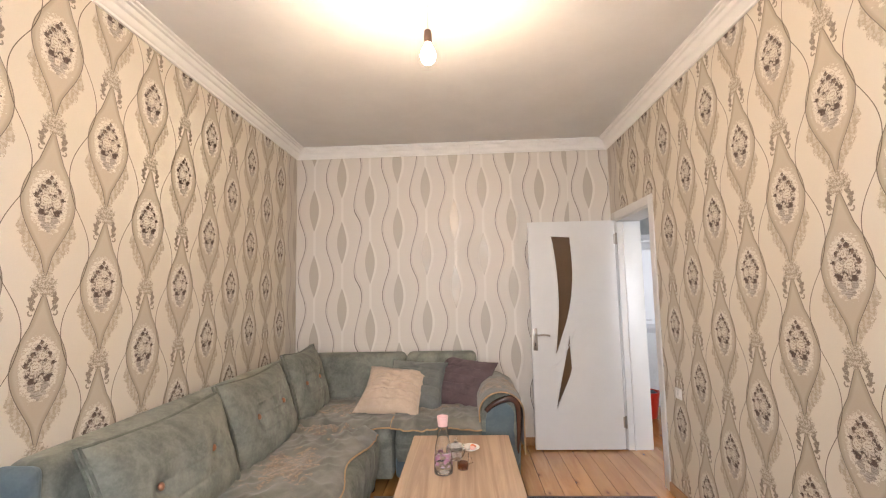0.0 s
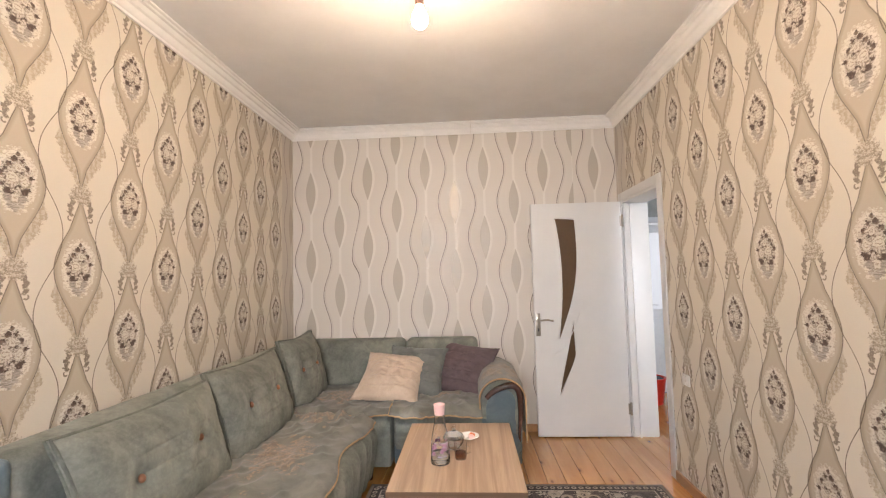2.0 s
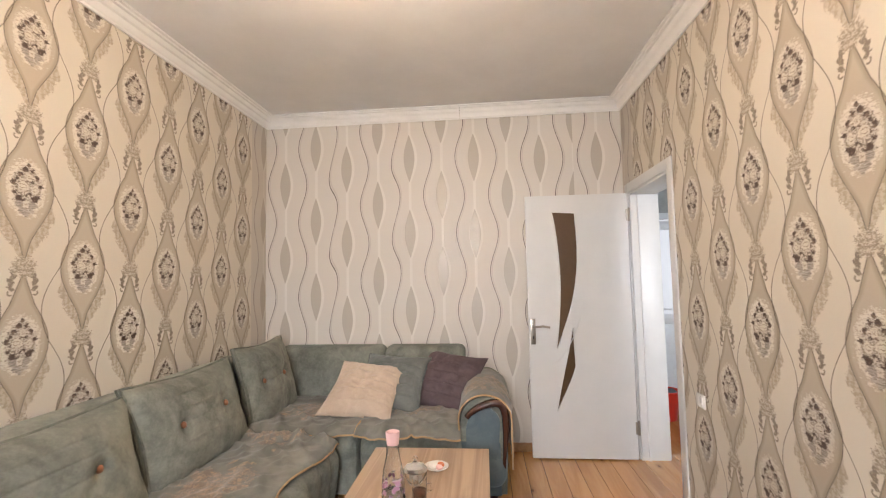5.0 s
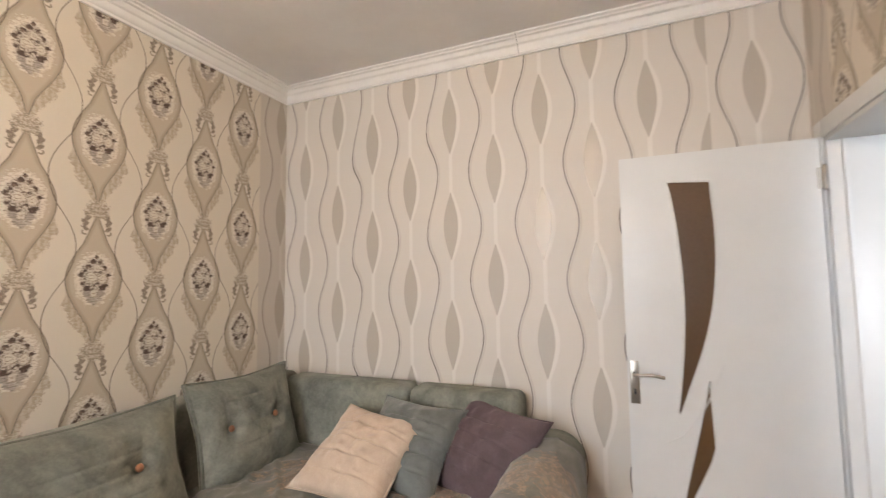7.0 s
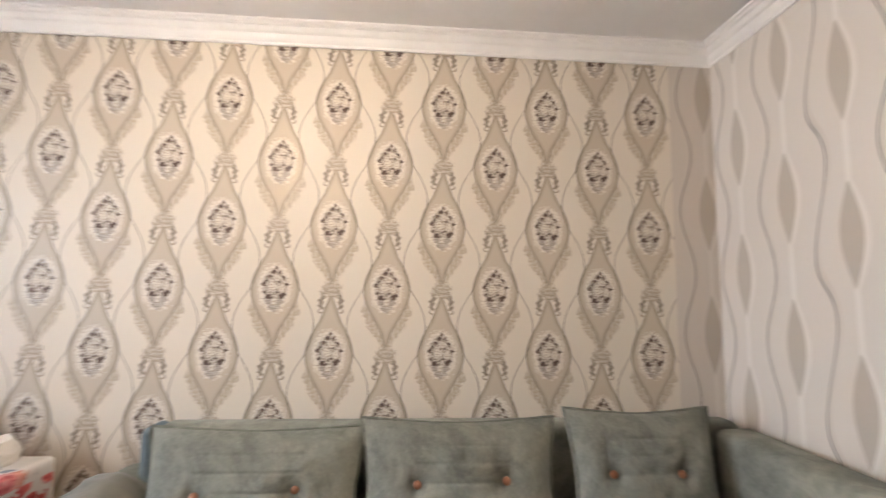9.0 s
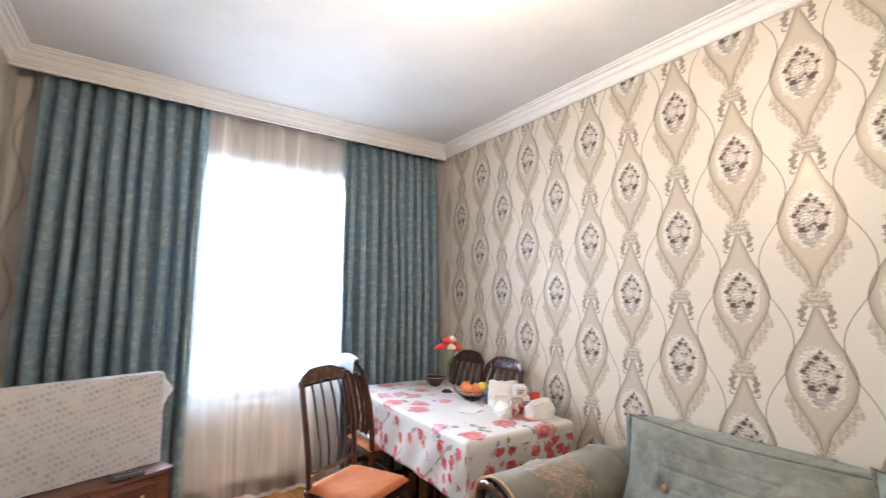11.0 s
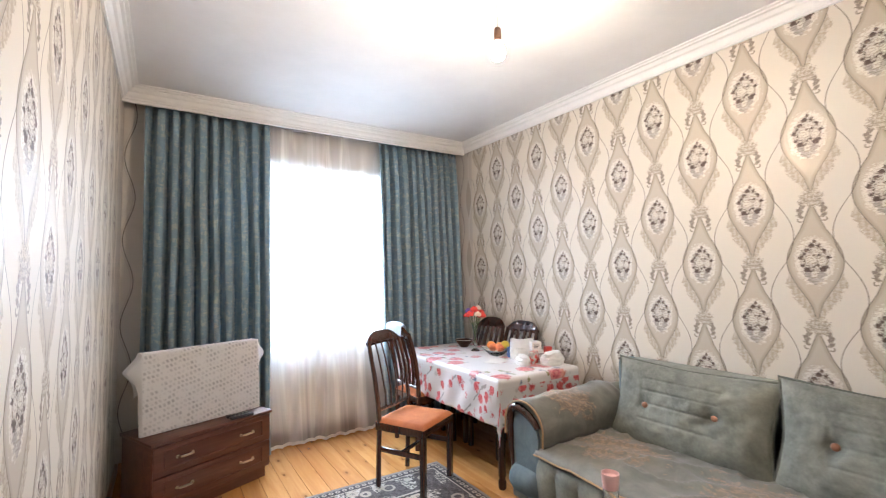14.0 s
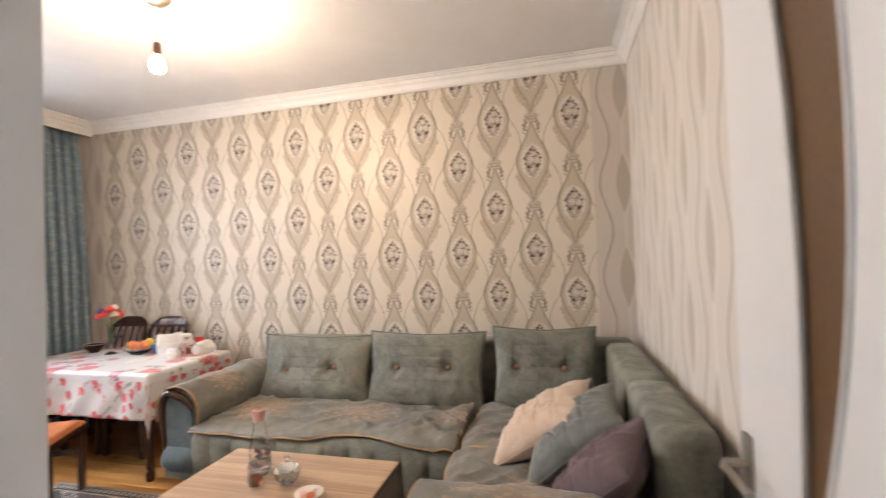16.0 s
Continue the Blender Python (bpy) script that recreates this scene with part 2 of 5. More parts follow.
    col = k.mix(og * 0.95, col, (0.12, 0.088, 0.06))
    col = k.mix(edge * 0.9, col, (0.13, 0.095, 0.065))
    col = k.mix(scroll * 0.92, col, k.mix(notch, (0.205, 0.160, 0.118), (0.52, 0.45, 0.36)))
    col = k.mix(hook * 0.85, col, (0.21, 0.165, 0.12))
    col = k.mix(bow * 0.88, col, k.mix(knot, (0.29, 0.232, 0.172), (0.575, 0.50, 0.40)))
    col = k.mix(frill * 0.88, col, (0.72, 0.665, 0.585))
    col = k.mix(core * 0.80, col, (0.56, 0.495, 0.415))
    col = k.mix(fleck * 0.80, col, (0.16, 0.12, 0.092))
    col = k.mix(grey * 0.80, col, k.mix(stroke.step(0.42, 0.58), (0.21, 0.172, 0.150), (0.42, 0.37, 0.32)))
    col = k.mix(rose * 0.85, col, k.mix(petal, (0.66, 0.60, 0.51), (0.30, 0.24, 0.18)))
    col = k.mix(bud * 0.95, col, k.mix(n2.step(0.45, 0.6), (0.060, 0.032, 0.022), (0.17, 0.115, 0.085)))
    rough = 0.50 - drop * 0.08 + core * 0.12 + grain * 0.06
    relief = drop * 0.35 + leaf * 0.45 + bow * 0.6 + scroll * 0.7 + frill * 0.35 + rose * 0.6 + bud * 0.5 + grain * 0.10
    pearl = drop * (1.0 - core) * 0.22
    return col, rough, relief, pearl


def paper_material(name, kind, horizontal, u0=0.0):
    k = Mat(name)
    x, y, z = k.world_xyz()
    u = y if horizontal == "y" else x
    if kind == "wave":
        col, rough, relief, pearl = wave_paper(k, u, z, u0, 2.222, True)
    else:
        c1, r1, h1, p1 = damask_paper(k, u, z, u0)
        c2, r2, h2, p2 = wave_paper(k, u, z, 4.70, 1.90)
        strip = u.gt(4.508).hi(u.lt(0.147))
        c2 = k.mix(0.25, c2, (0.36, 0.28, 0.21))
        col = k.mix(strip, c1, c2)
        rough = r1 + (r2 - r1) * strip
        relief = h1 + (h2 - h1) * strip
        pearl = p1 + (p2 - p1) * strip
    k.set(col, rough, pearl, **{"Specular IOR Level": 0.4})
    k.bump(relief, 0.55, 0.0028)
    return k.mat


def wood(name, dark, light, axis="y", rough=0.45, ring=9.0, coat=0.0, by_piece=False, knots=False, fine_mix=0.3):
    k = Mat(name)
    co = k.coord("Object")
    if by_piece:
        n = k.nt.nodes.new("ShaderNodeVectorMath")
        n.operation = "ADD"
        k.link(co, n.inputs[0])
        r = k.rnd()
        k.link(k.join(r * 37.0, r * 91.0, r * 53.0), n.inputs[1])
        co = n.outputs[0]
    s = {"x": (0.35, ring, ring), "y": (ring, 0.35, ring), "z": (ring, ring, 0.35)}[axis]
    st = k.stretch(co, *s)
    f = k.noise(st, 2.2, 5, 0.6, 0.9)
    fine = k.noise(k.stretch(co, *(6 * q for q in s)), 3.0, 4, 0.6)
    g = (f.step(0.32, 0.68) * 0.8 + fine * fine_mix).lo(1.0)
    col = k.mix(g, dark, light)
    if by_piece:
        col = k.mix(k.rnd() * 0.35, col, tuple(c * 0.68 for c in light))
    if knots:
        x, y, z = k.split(co)
        vc = k.cells(k.join(x * 1.0, y * 0.45, 0.0), 6.0)
        vc.voronoi_dimensions = "2D"
        d = Ex(k.nt, vc.outputs["Distance"])
        some = k.split(vc.outputs["Color"])[0].gt(0.5)
        col = k.mix(d.step(0.075, 0.030) * some * 0.9, col, tuple(c * 0.22 for c in dark))
        col = k.mix(d.step(0.20, 0.06) * some * 0.45, col, tuple(c * 0.7 for c in dark))
    k.set(col, rough + fine * 0.12 - 0.06, 0.0, **{"Coat Weight": coat, "Coat Roughness": 0.18})
    k.bump(fine, 0.12, 0.002)
    return k.mat


def velvet(name, dark, light, scale=7.0, sheen=0.35):
    """Brushed pile: soft lighter and darker patches over a fine nap."""
    k = Mat(name)
    co = k.coord("Object")
    big = k.noise(co, scale, 4, 0.6, 0.8).step(0.35, 0.68)
    nap = k.noise(co, 260.0, 2)
    mid = k.noise(co, scale * 4, 5, 0.75).step(0.3, 0.7)
    fleck = k.noise(co, scale * 16, 3, 0.7).step(0.35, 0.75)
    col = k.mix((big * 0.50 + mid * 0.20 + fleck * 0.10 + 0.08).lo(1.0), dark, light)
    k.set(col, 0.88, 0.0, **{"Sheen Weight": sheen, "Sheen Roughness": 0.45, "Sheen Tint": tuple(min(1.0, c * 3.5) for c in light)})
    k.bump(nap * 0.6 + mid * 0.4, 0.35, 0.003)
    return k.mat


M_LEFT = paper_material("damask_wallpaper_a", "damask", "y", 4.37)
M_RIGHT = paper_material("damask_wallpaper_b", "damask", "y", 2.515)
M_BACK = paper_material("wave_wallpaper", "wave", "x", 0.185)
M_CEIL = simple("ceiling_paint", (0.74, 0.725, 0.71), 0.75, vary=0.05, scale=3.0, bump=0.08)
M_TRIM = simple("white_plaster", (0.80, 0.78, 0.75), 0.5, vary=0.04, scale=9.0, bump=0.05)
M_DOOR = simple("white_door_paint", (0.67, 0.66, 0.64), 0.32, vary=0.03, scale=5.0, bump=0.03)
M_HALL = simple("grey_hall_wall", (0.42, 0.44, 0.43), 0.7, vary=0.2, scale=6.0, bump=0.2)
M_PVC = simple("white_plastic", (0.80, 0.82, 0.84), 0.3, vary=0.03)
M_PLANK = wood("pine_planks", (0.46, 0.187, 0.048), (0.66, 0.335, 0.106), "y", 0.13, 4.0, 0.6, True, True, 0.24)
M_SUB = simple("dark_underfloor", (0.06, 0.04, 0.025), 0.9)
M_OAK = wood("oak_laminate", (0.31, 0.195, 0.118), (0.54, 0.385, 0.262), "y", 0.36, 9.0, 0.05)
M_OAKDARK = wood("dark_table_edge", (0.10, 0.055, 0.03), (0.16, 0.09, 0.05), "x", 0.45)
M_GREYWOOD = wood("grey_wood_panel", (0.16, 0.13, 0.12), (0.24, 0.20, 0.18), "x", 0.5)
M_CHAIR = wood("dark_polished_wood", (0.030, 0.011, 0.007), (0.070, 0.025, 0.015), "z", 0.24, 14.0, 0.4)
M_CHEST = wood("brown_veneer", (0.076, 0.025, 0.015), (0.145, 0.052, 0.031), "x", 0.36, 10.0, 0.15)
M_SOFA = velvet("grey_green_velvet", (0.084, 0.087, 0.071), (0.280, 0.283, 0.234), 4.0, 0.10)
M_SOFASEAM = velvet("dark_green_piping", (0.085, 0.088, 0.071), (0.190, 0.193, 0.158), 20.0, 0.05)
# also stands in for bluish daylight on the backrest's window end
M_SOFABLUE = velvet("blue_grey_velvet", (0.070, 0.098, 0.110), (0.135, 0.168, 0.180))
M_BEIGE = velvet("beige_plush", (0.47, 0.355, 0.265), (0.60, 0.475, 0.365), 9.0, 0.2)
M_TEAL = velvet("teal_plush", (0.104, 0.109, 0.100), (0.172, 0.178, 0.164), 9.0)
M_PLUM = velvet("plum_plush", (0.075, 0.048, 0.052), (0.125, 0.085, 0.088))
M_SEAT = velvet("orange_velvet", (0.29, 0.070, 0.012), (0.45, 0.135, 0.030), 6.0, 0.2)
M_PIPE = simple("gold_piping", (0.42, 0.25, 0.12), 0.6, vary=0.25, scale=60)
M_BRONZE = simple("copper_button", (0.36, 0.17, 0.10), 0.32, 0.75, 0.15)
M_BRASS = simple("aged_brass", (0.62, 0.50, 0.34), 0.30, 0.9, 0.15)
M_STEEL = simple("brushed_nickel", (0.36, 0.32, 0.27), 0.32, 0.9, 0.1)
M_BAKELITE = simple("brown_bakelite", (0.10, 0.048, 0.028), 0.4, vary=0.15)
M_BLACK = simple("black_plastic", (0.015, 0.016, 0.02), 0.38, vary=0.2)
M_GLASS = clear("clear_glass")
M_PINK = simple("pink_plastic", (0.74, 0.46, 0.43), 0.4, vary=0.08)
M_WHITE = simple("white_ceramic", (0.78, 0.75, 0.71), 0.25, vary=0.03)
M_RED = simple("red_plastic", (0.62, 0.035, 0.02), 0.35, vary=0.12)
M_BROWNGLASS = simple("brown_glass", (0.12, 0.045, 0.03), 0.15, vary=0.2, **{"Transmission Weight": 0.5})
M_TEA = simple("tea", (0.42, 0.085, 0.012), 0.08, vary=0.05, **{"Transmission Weight": 0.85})
M_ORANGE = simple("orange_peel", (0.80, 0.25, 0.03), 0.5, vary=0.12, scale=60, bump=0.3)
M_PEACH = simple("peach_skin", (0.72, 0.20, 0.08), 0.55, vary=0.3, scale=12)
M_LEMON = simple("yellow_apple", (0.72, 0.50, 0.05), 0.4, vary=0.1)
M_PAPERBAG = simple("white_paper", (0.76, 0.73, 0.69), 0.6, vary=0.06, bump=0.3)
M_BLUEPACK = simple("blue_packet", (0.06, 0.14, 0.36), 0.4, vary=0.2)
M_REDPACK = simple("red_carton", (0.60, 0.05, 0.03), 0.45, vary=0.1)
M_INK = simple("printed_ink", (0.05, 0.04, 0.05), 0.6)
M_LEAFG = simple("green_stalk", (0.10, 0.18, 0.05), 0.5, vary=0.3)
M_FLOWRED = simple("red_petals", (0.75, 0.06, 0.045), 0.6, vary=0.25, scale=40)
M_FLOWWHITE = simple("cream_petals", (0.80, 0.68, 0.55), 0.6, vary=0.1)
M_FLOWBLUE = simple("violet_petals", (0.10, 0.07, 0.28), 0.6, vary=0.2)
M_SKYCLOTH = simple("pale_blue_cloth", (0.52, 0.63, 0.75), 0.8, vary=0.1, scale=30, bump=0.3)
M_RAD = simple("radiator_enamel", (0.86, 0.83, 0.78), 0.35, vary=0.03)
M_SKIRT = wood("dark_pine_skirting", (0.30, 0.145, 0.055), (0.44, 0.24, 0.10), "y", 0.4, 10.0, 0.2)


def bulb_material():
    k = Mat("lit_bulb")
    k.set((1.0, 0.93, 0.82), 0.3, 0.0, **{"Emission Color": (1.0, 0.80, 0.58), "Emission Strength": 1130.0})
    return k.mat


def amber_glass():
    k = Mat("brown_frosted_glass")
    co = k.coord("Object")
    f = k.noise(co, 90.0, 3)
    k.set(k.mix(f, (0.095, 0.047, 0.017), (0.145, 0.074, 0.029)), 0.28, 0.0, **{"Transmission Weight": 0.25})
    k.bump(f, 0.2, 0.002)
    return k.mat


def throw_material():
    """Worn velvet throw with gold-thread flowers embroidered in patches."""
    k = Mat("embroidered_throw")
    uv = k.coord("UV")
    x, y, z = k.split(uv)
    co = k.coord("Object")
    big = k.noise(co, 6.0, 4, 0.6, 0.6).step(0.35, 0.68)
    mid = k.noise(co, 30.0, 4, 0.7)
    base = k.mix((big * 0.6 + mid * 0.4).lo(1.0), (0.112, 0.110, 0.094), (0.225, 0.216, 0.182))
    px = x - x.floor() - 0.5
    py = y - y.floor() - 0.5
    r = ((px / 0.36).pw(2.0) + (py / 0.27).pw(2.0)).pw(0.5)
    n = k.noise(uv, 9.0, 4, 0.6, 1.4)
    patch = (r + (n - 0.5) * 2.6 + (big - 0.5) * 0.5).step(0.88, 0.62)
    curl = k.noise(uv, 11.0, 3, 0.55, 1.8)
    thread = (curl - 0.5).abs().step(0.10, 0.04) * k.noise(uv, 24.0, 2).step(0.38, 0.52)
    col = k.mix(patch * (0.30 + 0.35 * mid), base, (0.27, 0.185, 0.130))
    col = k.mix(patch * thread * mid.step(0.35, 0.6) * 0.55, col, (0.46, 0.305, 0.195))
    k.set(col, 0.58, 0.0, **{"Sheen Weight": 0.15, "Sheen Roughness": 0.5})
    k.bump(patch * thread + mid * 0.4, 0.4, 0.003)
    return k.mat


def curtain_material():
    k = Mat("teal_jacquard")
    co = k.coord("UV")
    n1 = k.noise(k.stretch(co, 12, 24, 1), 1.0, 5, 0.7, 0.8)
    n2 = k.noise(k.stretch(co, 60, 16, 1), 1.0, 3, 0.6)
    weave = k.noise(k.stretch(co, 900, 900, 1), 1.0, 1)
    fl = n1.step(0.46, 0.60) * n2.step(0.35, 0.60)
    x, y, z = k.split(co)
    base = k.mix(n2, (0.150, 0.240, 0.310), (0.258, 0.358, 0.405))
    col = k.mix(fl * 0.60, base, (0.47, 0.48, 0.40))
    k.set(col, 0.62, 0.0, **{"Sheen Weight": 0.3, "Sheen Roughness": 0.4})
    k.bump(fl + weave * 0.3, 0.25, 0.002)
    tr = k.nt.nodes.new("ShaderNodeBsdfTranslucent")
    k.link(col, tr.inputs[0])
    mx = k.nt.nodes.new("ShaderNodeMixShader")
    mx.inputs[0].default_value = 0.12
    k.link(k.bsdf.outputs[0], mx.inputs[1])
    k.link(tr.outputs[0], mx.inputs[2])
    k.link(mx.outputs[0], k.out.inputs[0])
    return k.mat


def net_material(name, cover, colour, pattern=False):
    """Thin net: partly see-through, lit from behind."""
    k = Mat(name)
    co = k.coord("UV")
    x, y, z = k.split(co)
    tr = k.nt.nodes.new("ShaderNodeBsdfTranslucent")
    tr.inputs[0].default_value = (*colour, 1)
    tp = k.nt.nodes.new("ShaderNodeBsdfTransparent")
    k.set(colour, 0.8)
    body = k.nt.nodes.new("ShaderNodeMixShader")
    body.inputs[0].default_value = 0.3
    k.link(k.bsdf.outputs[0], body.inputs[1])
    k.link(tr.outputs[0], body.inputs[2])
    mx = k.nt.nodes.new("ShaderNodeMixShader")
    if pattern:
        # rows of small slanting dashes between closer-woven ground
        wob = k.noise(co, 11.0, 2) * 0.9
        s, t = x * 36.0 + y * 17.0 + wob, y * 31.0 - x * 7.0 + wob
        row = t.floor()
        s2 = s + row * 0.37
        dash = ((s2 - s2.floor() - 0.5).abs().step(0.46, 0.10)) * ((t - row - 0.5).abs().step(0.48, 0.10))
        n = k.noise(co, 16.0, 4)
        hole = dash * n.step(0.36, 0.64) * (x - 0.505).abs().step(0.385, 0.365)
        k.set(k.mix(hole, (0.88, 0.865, 0.86), (0.50, 0.485, 0.50)), 0.8)
        k.link(cover - hole * 0.07, mx.inputs[0])
        k.bump(hole, 0.3, 0.002)
    else:
        # gathered folds double the net in upright streaks
        fold = k.noise(k.stretch(co, 7, 1.1, 1), 1.0, 4, 0.55, 0.8)
        k.link(fold.step(0.45, 0.75) * 0.34 + cover, mx.inputs[0])
    k.link(tp.outputs[0], mx.inputs[1])
    k.link(body.outputs[0], mx.inputs[2])
    k.link(mx.outputs[0], k.out.inputs[0])
    return k.mat


def tablecloth_material():
    """White oilcloth printed with roses on top and smaller tulips on the drop."""
    k = Mat("flowered_oilcloth")
    co = k.coord("UV")
    x, y, z = k.split(co)
    warp = k.noise(co, 9.0, 3, 0.6)
    vec = k.join(x + warp * 0.05, y + warp * 0.04, 0.0)
    vc = k.cells(vec, 6.2, rnd=0.7)
    d = Ex(k.nt, vc.outputs["Distance"])
    pick = k.split(vc.outputs["Color"])
    petal = k.noise(co, 38.0, 3, 0.6, 1.5)
    rose = (d + (petal - 0.5) * 0.45).step(0.44, 0.38) * pick[0].gt(0.22)
    whirl = (d * 34.0 + petal * 7.0).sin().step(-0.2, 0.5)
    v2 = k.cells(k.join(x * 1.3 + 3.1, y + warp * 0.06, 0.0), 13.0)
    d2 = Ex(k.nt, v2.outputs["Distance"])
    p2 = k.split(v2.outputs["Color"])
    leaf = (d2 + (petal - 0.5) * 0.7).step(0.36, 0.30) * p2[0].gt(0.30) * d.step(0.68, 0.58) * pick[0].gt(0.22)
    v3 = k.cells(k.join(x * 0.8 + petal * 0.02, y + warp * 0.03, 0.7), 14.5, rnd=0.75)
    d3 = Ex(k.nt, v3.outputs["Distance"])
    p3 = k.split(v3.outputs["Color"])
    tulip = (d3 + (petal - 0.5) * 0.6).step(0.44, 0.38) * p3[0].gt(0.16)
    stalk = ((warp - 0.5 + (x + y) * 9.0).sin().abs()).step(0.10, 0.05) * p3[1].gt(0.35)
    drop = x.gt(0.79).hi(y.gt(1.50)).hi(x.lt(-0.01))
    red = k.mix(petal.step(0.42, 0.60), (0.36, 0.012, 0.030), (0.66, 0.12, 0.14))
    red = k.mix(pick[2].gt(0.62) * 0.8, red, k.mix(petal.step(0.42, 0.60), (0.48, 0.10, 0.05), (0.70, 0.30, 0.17)))
    red = k.mix(whirl * 0.40, red, (0.80, 0.42, 0.38))
    green = k.mix(p2[1].gt(0.5), (0.19, 0.20, 0.05), (0.05, 0.11, 0.19))
    top = k.mix(leaf * 0.85, (0.66, 0.64, 0.625), green)
    top = k.mix(rose * 0.9, top, red)
    side = k.mix(leaf * 0.35, (0.62, 0.60, 0.585), (0.20, 0.20, 0.17))
    side = k.mix(stalk * 0.6, side, (0.10, 0.09, 0.07))
    side = k.mix(tulip * 0.95, side, k.mix(petal.step(0.4, 0.6), (0.45, 0.02, 0.035), (0.70, 0.15, 0.14)))
    side = k.mix(rose * pick[1].gt(0.55) * 0.9, side, red)
    k.set(k.mix(drop, top, side), 0.30 + 0.15 * warp, 0.0, **{"Specular IOR Level": 0.42})
    return k.mat


def rug_material(x0, x1, y0, y1):
    """Machine-woven carpet: guard stripes, a dark border of blossoms and a scrolled field."""
    k = Mat("oriental_rug")
    x, y, z = k.world_xyz()
    ex = ((x - (x0 + x1) / 2).abs() * -1.0) + (x1 - x0) / 2
    ey = ((y - (y0 + y1) / 2).abs() * -1.0) + (y1 - y0) / 2
    e = ex.lo(ey)
    along = x * ex.gt(ey) + y * (1.0 - ex.gt(ey))
    vec = k.join(x, y, 0.0)
    sym = k.join(((x - (x0 + x1) / 2).abs()), ((y - (y0 + y1) / 2).abs()), 0.0)
    n = k.noise(sym, 13.0, 3, 0.5, 1.6)
    n2 = k.noise(sym, 40.0, 3, 0.5, 1.4)
    vc = k.cells(sym, 6.5)
    d, pk = Ex(k.nt, vc.outputs["Distance"]), k.split(vc.outputs["Color"])
    bloom = (d + (n2 - 0.5) * 0.25).step(0.40, 0.34)
    rings = (d * 26.0 + n2 * 3.0).sin().step(0.0, 0.4)
    stem = (n - 0.5).abs().step(0.05, 0.025)
    cream, dark, mauve, blue = (0.50, 0.41, 0.30), (0.026, 0.015, 0.013), (0.17, 0.075, 0.062), (0.095, 0.075, 0.070)
    ground = k.mix(pk[2].gt(0.6) * 0.5, cream, (0.30, 0.25, 0.20))
    fld = k.mix(stem * 0.9, ground, dark)
    flower = k.mix(rings, dark, k.mix(pk[1].gt(0.5), mauve, blue))
    flower = k.mix(d.step(0.14, 0.08), flower, cream)
    fld = k.mix(bloom * pk[0].gt(0.25), fld, flower)
    tones = k.mix(n2.step(0.46, 0.56), dark, k.mix(pk[1].gt(0.45), (0.50, 0.44, 0.37), blue))
    tones = k.mix(bloom * rings * 0.9, tones, (0.40, 0.34, 0.27))
    g = along * 22.0
    bead = (((g - g.floor() - 0.5) / 22.0).pw(2.0) + (e - 0.045).pw(2.0)).pw(0.5)
    guard = k.mix((bead - 0.012).abs().step(0.006, 0.003), dark, (0.42, 0.36, 0.29))
    col = k.mix(e.step(0.3295, 0.3305), k.mix(e.step(0.0805, 0.0815), guard, tones), fld)
    col = k.mix((e - 0.083).abs().step(0.005, 0.003).hi((e - 0.325).abs().step(0.008, 0.006)), col, (0.46, 0.39, 0.32))
    col = k.mix((e - 0.345).abs().step(0.009, 0.007), col, dark)
    col = k.mix(e.step(0.023, 0.021), col, (0.22, 0.17, 0.13))
    pile = k.noise(vec, 420.0, 2)
    col = k.mix(pile * 0.12, col, (0.16, 0.13, 0.11))
    k.set(col, 0.95, 0.0, **{"Sheen Weight": 0.1})
    k.bump(pile, 0.5, 0.004)
    return k.mat


def foil_material():
    """Crumpled printed foil: red, silver and brown patches."""
    k = Mat("printed_foil")
    co = k.coord("Object")
    a, b = k.noise(co, 22.0, 3, 0.6, 0.8), k.noise(co, 50.0, 3, 0.6)
    col = k.mix(a.step(0.50, 0.53), (0.55, 0.52, 0.49), (0.60, 0.06, 0.05))
    col = k.mix(b.step(0.58, 0.62) * 0.7, col, (0.22, 0.14, 0.12))
    k.set(col, 0.32, 0.35)
    k.bump(b, 0.5, 0.004)
    return k.mat


M_FOIL = foil_material()
M_AMBER, M_THROW, M_CURTAIN = amber_glass(), throw_material(), curtain_material()
M_SHEER = net_material("white_sheer", 0.27, (0.95, 0.95, 0.96))
M_LACE = net_material("white_lace", 0.95, (0.82, 0.80, 0.79), True)
M_CLOTH = tablecloth_material()
M_BULB = bulb_material()
RUG = (0.963, 2.872, 0.938, 3.727)
M_RUG = rug_material(*RUG)


# ---- mesh helpers ----
def box(bm, x0, x1, y0, y1, z0, z1, bevel=0.0, seg=2):
    m = Matrix.LocRotScale(((x0 + x1) / 2, (y0 + y1) / 2, (z0 + z1) / 2), None, (abs(x1 - x0), abs(y1 - y0), abs(z1 - z0)))
    made = bmesh.ops.create_cube(bm, size=1.0, matrix=m)
    if bevel:
        edges = {e for v in made["verts"] for e in v.link_edges}
        bmesh.ops.bevel(bm, geom=list(edges), offset=bevel, segments=seg, affect="EDGES", profile=0.5, clamp_overlap=True)
    return bm


def boxed(*args, **kw):
    return box(bmesh.new(), *args, **kw)


def lathe(bm, profile, n=24, at=(0, 0), caps=True):
    rings = []
    for r, z in profile:
        rings.append([bm.verts.new((at[0] + r * math.cos(TAU * i / n), at[1] + r * math.sin(TAU * i / n), z)) for i in range(n)])
    for a, b in zip(rings, rings[1:]):
        for i in range(n):
            bm.faces.new((a[i], a[(i + 1) % n], b[(i + 1) % n], b[i]))
    if caps:
        bm.faces.new(rings[0][::-1])
        bm.faces.new(rings[-1])
    return bm


